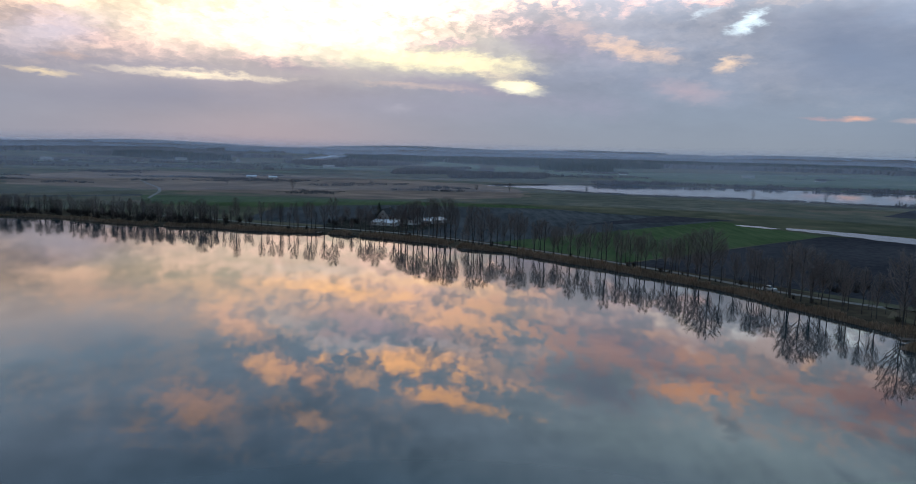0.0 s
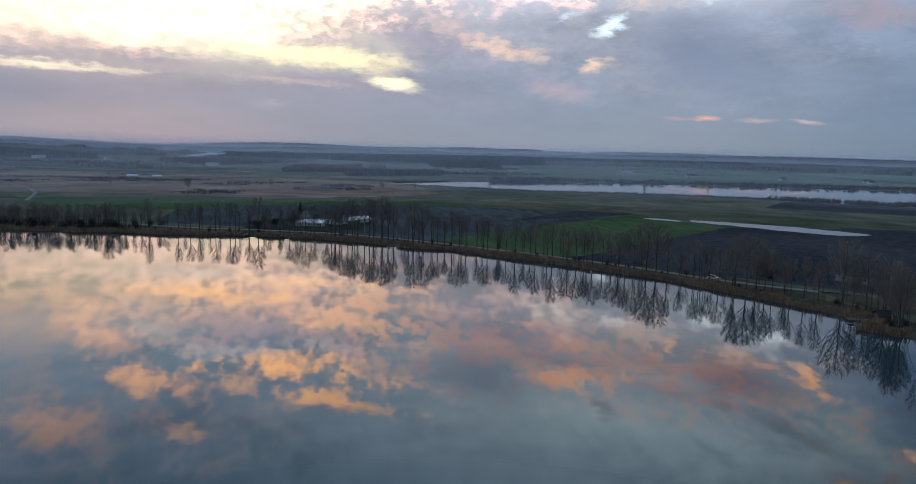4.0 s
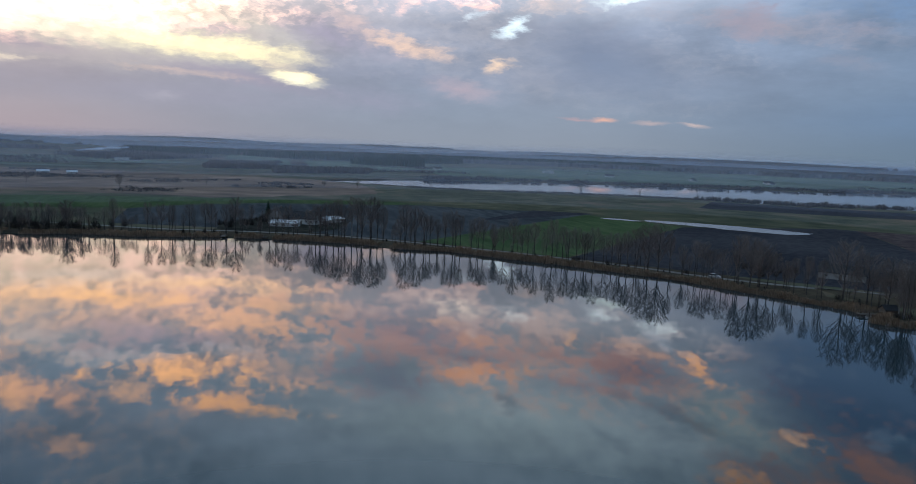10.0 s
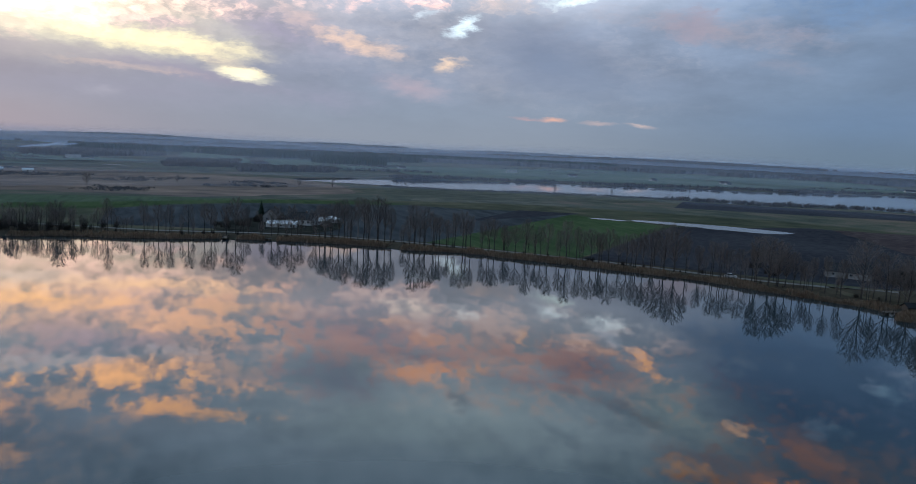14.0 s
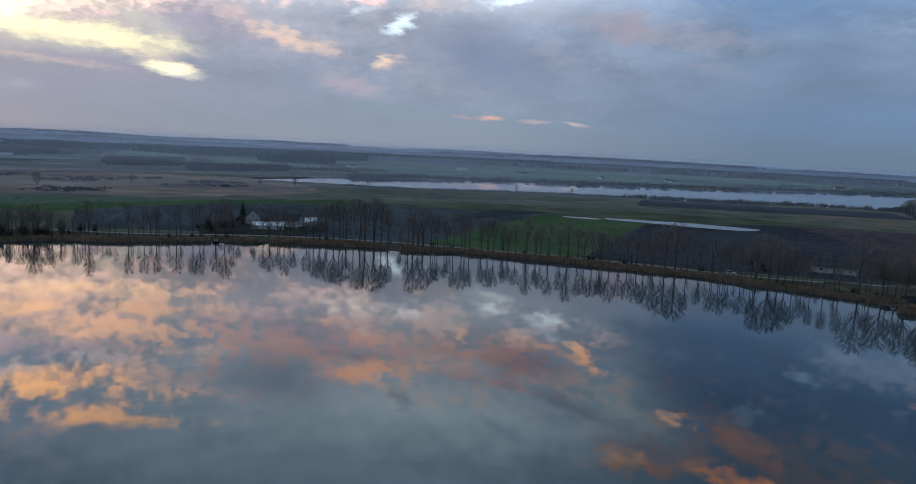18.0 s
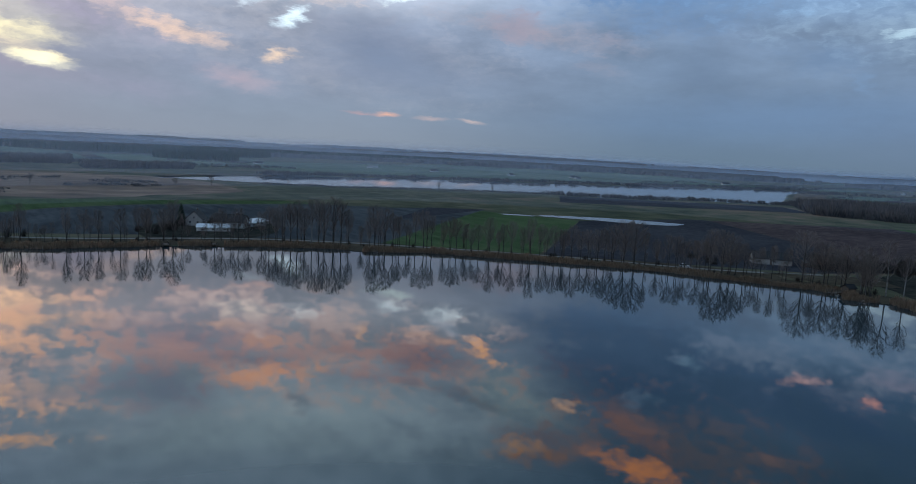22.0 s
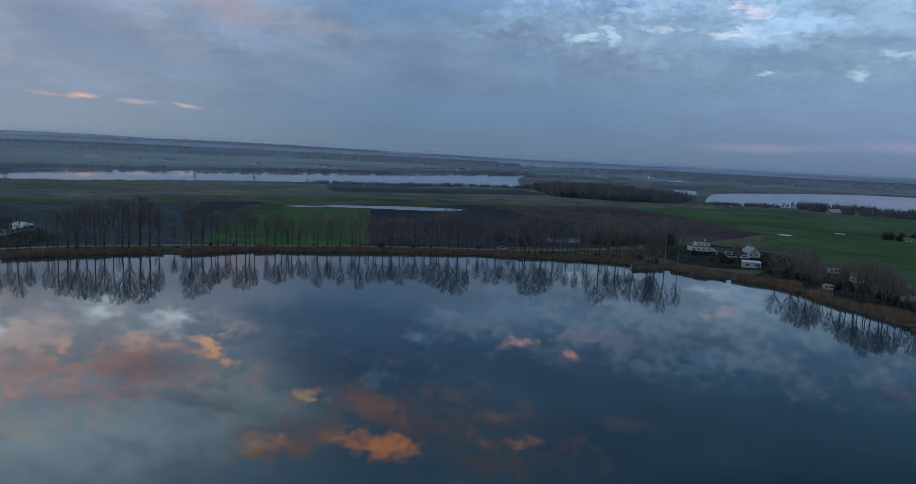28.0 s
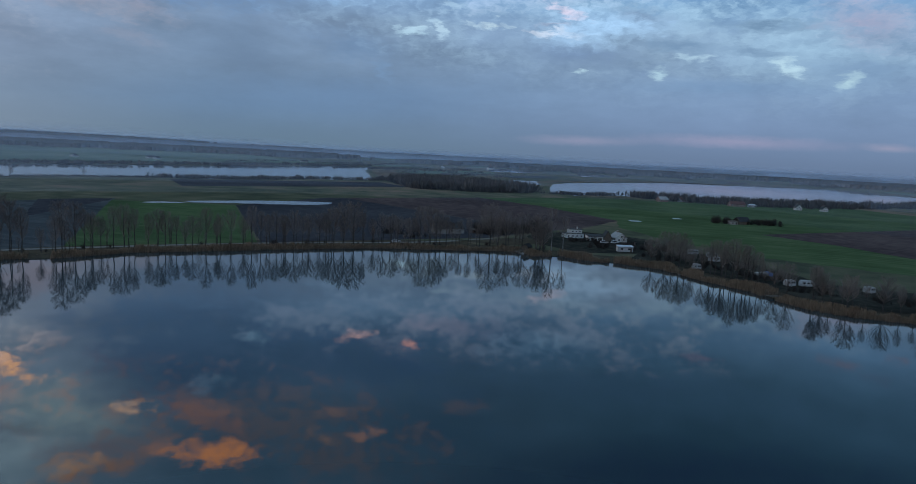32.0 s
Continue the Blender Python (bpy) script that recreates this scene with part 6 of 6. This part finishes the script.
far_wood("mixed_wood", scatter([(-330, 1480), (-236, 1451), (-110, 1700), (-300, 1900), (-420, 1600)], 1100, 8, 14, r3), WOODS, False, "bare mixed wood before pines", 4)
ALDERS = [(640, 436), (528, 366), (535, 300), (575, 245), (640, 240), (720, 300), (740, 430)]
far_wood("alder_wood", scatter(ALDERS, 900, 5, 15, r3) + scatter(ALDERS, 500, 2, 6, r3), WOODS, False, "dense dark bare alder wood by a far lake", 5, 0.75)
far_wood("alder_fringe", along([(600, 222), (622, 182), (650, 150)], 60, 5, 2, 7, r3), ALDER, False, "low bare alders at a lake corner", 18, 0.8)
far_wood("belt_east", along([(650, 125), (625, 60), (640, -20), (690, -90), (800, -190), (950, -330)], 520, 10, 4, 13, r3), WOODS, False, "long bare tree belt along a far lake", 6, 0.7)
far_wood("lake_shrubs", along([(420, 610), (488, 548), (576, 532), (648, 462), (690, 466)], 330, 7, 1.5, 7, r3), WOODS, False, "bare shrubs along a far lake edge", 7, 0.75)
far_wood("lake_scrub", along([(120, 735), (140, 724), (197, 695), (286, 682), (361, 654), (425, 610)], 420, 4, 1.2, 2.8, r3), WOODS, False, "low scrub along a far lake edge", 8, 1.1)
far_wood("north_bank_trees", along([(200, 938), (240, 948), (300, 960), (440, 940), (640, 882), (859, 840), (1081, 823), (1290, 765)], 500, 10, 3, 8, r3), WOODS, False, "bare trees on the far bank of a lake", 9, 0.7)


def belts(zone, count, length, wide, per, lo, hi):
    """Short hedges and scrub belts lying across a zone."""
    out = []
    for x, y, h in scatter(zone, count, 0, 1, r3):
        a = r3.uniform(-0.35, 0.25)
        n = length * r3.uniform(0.4, 1.3)
        for i in range(int(per * n / length)):
            k = r3.uniform(-0.5, 0.5) * n
            out.append((x + math.cos(a) * k + r3.gauss(0, wide), y + math.sin(a) * k + r3.gauss(0, wide), r3.uniform(lo, hi)))
    return out


far_wood("marsh_scrub", belts([(-560, 760), (-520, 1000), (-239, 960), (20, 850), (60, 740), (40, 650), (-140, 610), (-400, 660)], 26, 70, 7, 46, 1.0, 3.2), ALDER, False, "dark willow scrub belts in reed marsh", 10, 1.3)
far_wood("valley_hedges", belts([(-1300, 1050), (-200, 1000), (60, 1000), (300, 1150), (300, 1400), (-200, 1450), (-1300, 1600)], 30, 190, 7, 80, 3, 7), WOODS, False, "dark bare hedgerow belts in a valley", 11)
far_wood("east_scrub", belts([(1350, 850), (1300, 780), (1000, 660), (900, 400), (1200, 330), (1500, 620), (1700, 1000)], 26, 130, 6, 40, 2, 6), WOODS, False, "bare shrub belts between far lakes", 12)
far_wood("far_hedges", belts([(330, 1000), (1250, 870), (2200, 600), (2600, 1200), (1300, 1750), (500, 1700)], 14, 160, 6, 50, 3, 7), WOODS, False, "far dark hedgerow belts", 13)
far_wood("east_hedges", belts([(1500, 500), (2300, 700), (2900, 100), (2700, -700), (1750, -500), (1700, 0)], 34, 260, 9, 60, 4, 9), WOODS, False, "far dark hedgerow belts", 15)


def canopy(name, a0, a1, r0, r1, na, nr, gap, lo, hi, mat, label, seed):
    """A closed, bumpy forest roof over rising ground, with clearings."""
    vs, fs = [], []
    r2 = random.Random(seed)
    for i in range(na + 1):
        for j in range(nr + 1):
            a = radians(a0 + (a1 - a0) * (i + r2.uniform(-0.3, 0.3)) / na)
            r = r0 + (r1 - r0) * (max(0.0, j + r2.uniform(-0.3, 0.3)) / nr) ** 1.3
            vs.append((50 + math.sin(a) * r, 200 + math.cos(a) * r))
    hz = ground_height([v[0] for v in vs], [v[1] for v in vs])
    out = []
    for (x, y), z in zip(vs, hz):
        open_land = noise.noise(Vector((x * 0.0011, y * 0.0026, seed))) + 0.35 * noise.noise(Vector((x * 0.006, y * 0.012, seed)))
        out.append((x, y, z + (-12 if open_land > gap else -3 if len(out) % (nr + 1) == 0 else r2.uniform(lo, hi))))
    for i in range(na):
        for j in range(nr):
            q = i * (nr + 1) + j
            fs.append((q, q + nr + 1, q + nr + 2, q + 1))
    tagged(new(name, mesh_of(name, out, fs, mat)), label, "forest", kind="stuff")


canopy("horizon_woods", -64, 132, 1900, 4600, 900, 46, 0.1, 9, 13, WOODS, "dark woods covering the horizon hills", 14)
# solitary marsh trees
for x, y, h in ((-157, 640, 11), (-90, 700, 9), (20, 690, 8), (55, 700, 10), (-240, 700, 8), (300, 676, 9), (362, 655, 7), (140, 722, 8)):
    plant(BROAD, x, y, h, 16, rng, "solitary bare tree in open marsh", "marsh trees")

# far fields
drape("field_20", [(-300, 1050), (-120, 1180), (60, 1120), (-60, 990)], GRASS, "green valley field far off")
drape("field_15", [(240, 990), (330, 1460), (1080, 1720), (960, 890)], PALE_GRASS, "pale green pasture beyond a far lake", 1.6, 26)
drape("field_16", [(980, 900), (1090, 1700), (1600, 1300), (1300, 820)], PALE_GRASS, "pale green pasture beyond a far lake", 1.6, 22)
drape("field_17", [(-88, 1660), (-72, 2120), (60, 1800), (40, 1300)], PALE_GRASS, "pale green clearing before pines", 1.6, 18)
drape("field_21", [(62, 1140), (96, 1700), (370, 1820), (232, 1170)], PALE_GRASS, "pale green pasture before pines", 1.5, 22)
drape("field_22", [(-420, 1290), (-250, 1400), (-110, 1290), (-250, 1190)], PALE_GRASS, "pale green valley pasture", 1.5, 14)
STRIPS = (SOIL, PALE_GRASS, GRASS, PALE_GRASS, SOIL_BROWN, PALE_GRASS, GRASS)
for i in range(70):
    a = radians(r3.uniform(-48, 118))
    r = r3.uniform(960, 2300)
    x, y = 50 + math.sin(a) * r, 200 + math.cos(a) * r
    half, deep = r3.uniform(60, 170), r3.uniform(18, 55)
    if min(float(signed(np.array([x + k]), np.array([y + m]), w)[0]) for w in WATERS for k in (-half, 0, half) for m in (-deep, deep)) < 15:
        continue
    s = r3.uniform(-0.25, 0.15)
    drape("field", [(x - half, y - deep - half * s), (x - half * 0.9, y + deep - half * s), (x + half, y + deep + half * s), (x + half * 0.9, y - deep + half * s)], STRIPS[i % 7], "narrow far field strip in winter colours", 0.4 + i * 0.012, 8)
drape("field_18", [(-900, 1180), (-880, 1330), (-420, 1300), (-430, 1160)], SOIL, "dark ploughed valley field")
drape("field_19", [(-560, 1330), (-600, 1500), (-330, 1560), (-300, 1360)], PALE_GRASS, "green valley field far off")


# ------------------------------------------------------------ distance haze and evening mist painted on shells over the valley
# see-through coat for the painted haze shells and the smoke plume
def haze_smoke_material(strength):
    m = bpy.data.materials.new("thin_haze_smoke")
    m.use_nodes = True
    t = m.node_tree
    t.nodes.clear()
    co = t.nodes.new("ShaderNodeTexCoord")
    sep = t.nodes.new("ShaderNodeSeparateXYZ")
    wire(t, co.outputs["UV"], sep.inputs[0])
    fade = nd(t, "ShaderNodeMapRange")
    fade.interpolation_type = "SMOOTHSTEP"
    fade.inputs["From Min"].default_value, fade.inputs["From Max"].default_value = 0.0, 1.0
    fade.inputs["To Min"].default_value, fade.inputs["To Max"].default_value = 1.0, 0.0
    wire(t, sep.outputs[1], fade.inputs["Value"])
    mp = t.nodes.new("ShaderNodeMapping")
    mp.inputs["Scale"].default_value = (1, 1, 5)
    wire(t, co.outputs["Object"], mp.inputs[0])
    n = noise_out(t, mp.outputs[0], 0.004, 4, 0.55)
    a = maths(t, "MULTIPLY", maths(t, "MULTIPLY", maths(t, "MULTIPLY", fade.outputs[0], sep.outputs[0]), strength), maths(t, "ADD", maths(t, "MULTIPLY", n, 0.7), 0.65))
    # pale blue stands in for skylight scattered by distant air
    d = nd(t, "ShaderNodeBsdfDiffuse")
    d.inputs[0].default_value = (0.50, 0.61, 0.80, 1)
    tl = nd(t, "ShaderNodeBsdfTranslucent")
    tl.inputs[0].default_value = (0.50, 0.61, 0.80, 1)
    both = t.nodes.new("ShaderNodeMixShader")
    wire(t, d.outputs[0], both.inputs[1])
    wire(t, tl.outputs[0], both.inputs[2])
    tr = t.nodes.new("ShaderNodeBsdfTransparent")
    mix = t.nodes.new("ShaderNodeMixShader")
    wire(t, a, mix.inputs[0])
    wire(t, tr.outputs[0], mix.inputs[1])
    wire(t, both.outputs[0], mix.inputs[2])
    out = t.nodes.new("ShaderNodeOutputMaterial")
    wire(t, mix.outputs[0], out.inputs[0])
    return m


# rings of painted haze imitate aerial perspective, densest on the farthest two
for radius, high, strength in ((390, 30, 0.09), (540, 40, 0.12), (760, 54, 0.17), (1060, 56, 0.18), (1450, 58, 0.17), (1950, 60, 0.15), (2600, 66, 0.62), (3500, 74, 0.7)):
    mist = haze_smoke_material(strength)
    n = 90
    cols = []
    for i in range(n + 1):
        a = radians(-80 + 230 * i / n)
        r = radius * (1 + 0.07 * noise.noise(Vector((a * 2.2, radius, 0))))
        cols.append((40 + math.sin(a) * r, 160 + math.cos(a) * r))
    hz = ground_height([c[0] for c in cols], [c[1] for c in cols])
    vs, fs = [], []
    for i, ((x, y), z) in enumerate(zip(cols, hz)):
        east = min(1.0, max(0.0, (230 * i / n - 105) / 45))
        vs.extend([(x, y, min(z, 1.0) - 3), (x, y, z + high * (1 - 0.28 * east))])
    for i in range(n):
        fs.append((2 * i, 2 * i + 2, 2 * i + 3, 2 * i + 1))
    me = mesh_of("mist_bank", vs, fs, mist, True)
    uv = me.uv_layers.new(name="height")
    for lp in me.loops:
        # painted haze thins eastward on near rings and thickens on far ones
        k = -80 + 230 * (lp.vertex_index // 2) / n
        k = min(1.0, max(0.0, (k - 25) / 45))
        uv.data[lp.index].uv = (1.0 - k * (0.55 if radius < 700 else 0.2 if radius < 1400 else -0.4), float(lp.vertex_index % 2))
    tagged(new("mist_bank", me), "see-through shell of painted distance haze and pale evening mist over the valley", "mist", kind="stuff")

SMOKE = (-400, 1960)
# a low plume of garden smoke drifting over the fields
vs, fs, levels = [], [], []
for i in range(25):
    k = i / 24
    w = 3 + 15 * math.sin(k * math.pi) ** 0.7 * (0.7 + 0.6 * noise.noise(Vector((k * 5, 3, 0))))
    z0 = 5 + 12 * k + 4 * noise.noise(Vector((k * 4, 0, 7)))
    for m, v in ((-0.5, 1.0), (0.0, 0.1), (0.5, 1.0)):
        vs.append((SMOKE[0] + 130 * (k - 0.4), SMOKE[1] + 10 * math.sin(k * 3), z0 + w * m))
        levels.append(v)
for i in range(24):
    for m in (0, 1):
        q = i * 3 + m
        fs.append((q, q + 3, q + 4, q + 1))
me = mesh_of("smoke_plume", vs, fs, haze_smoke_material(0.98), True)
uv = me.uv_layers.new(name="height")
for lp in me.loops:
    uv.data[lp.index].uv = (1.0, levels[lp.vertex_index])
tagged(new("smoke_plume", me), "pale plume of garden smoke drifting low over fields", "smoke", kind="stuff")
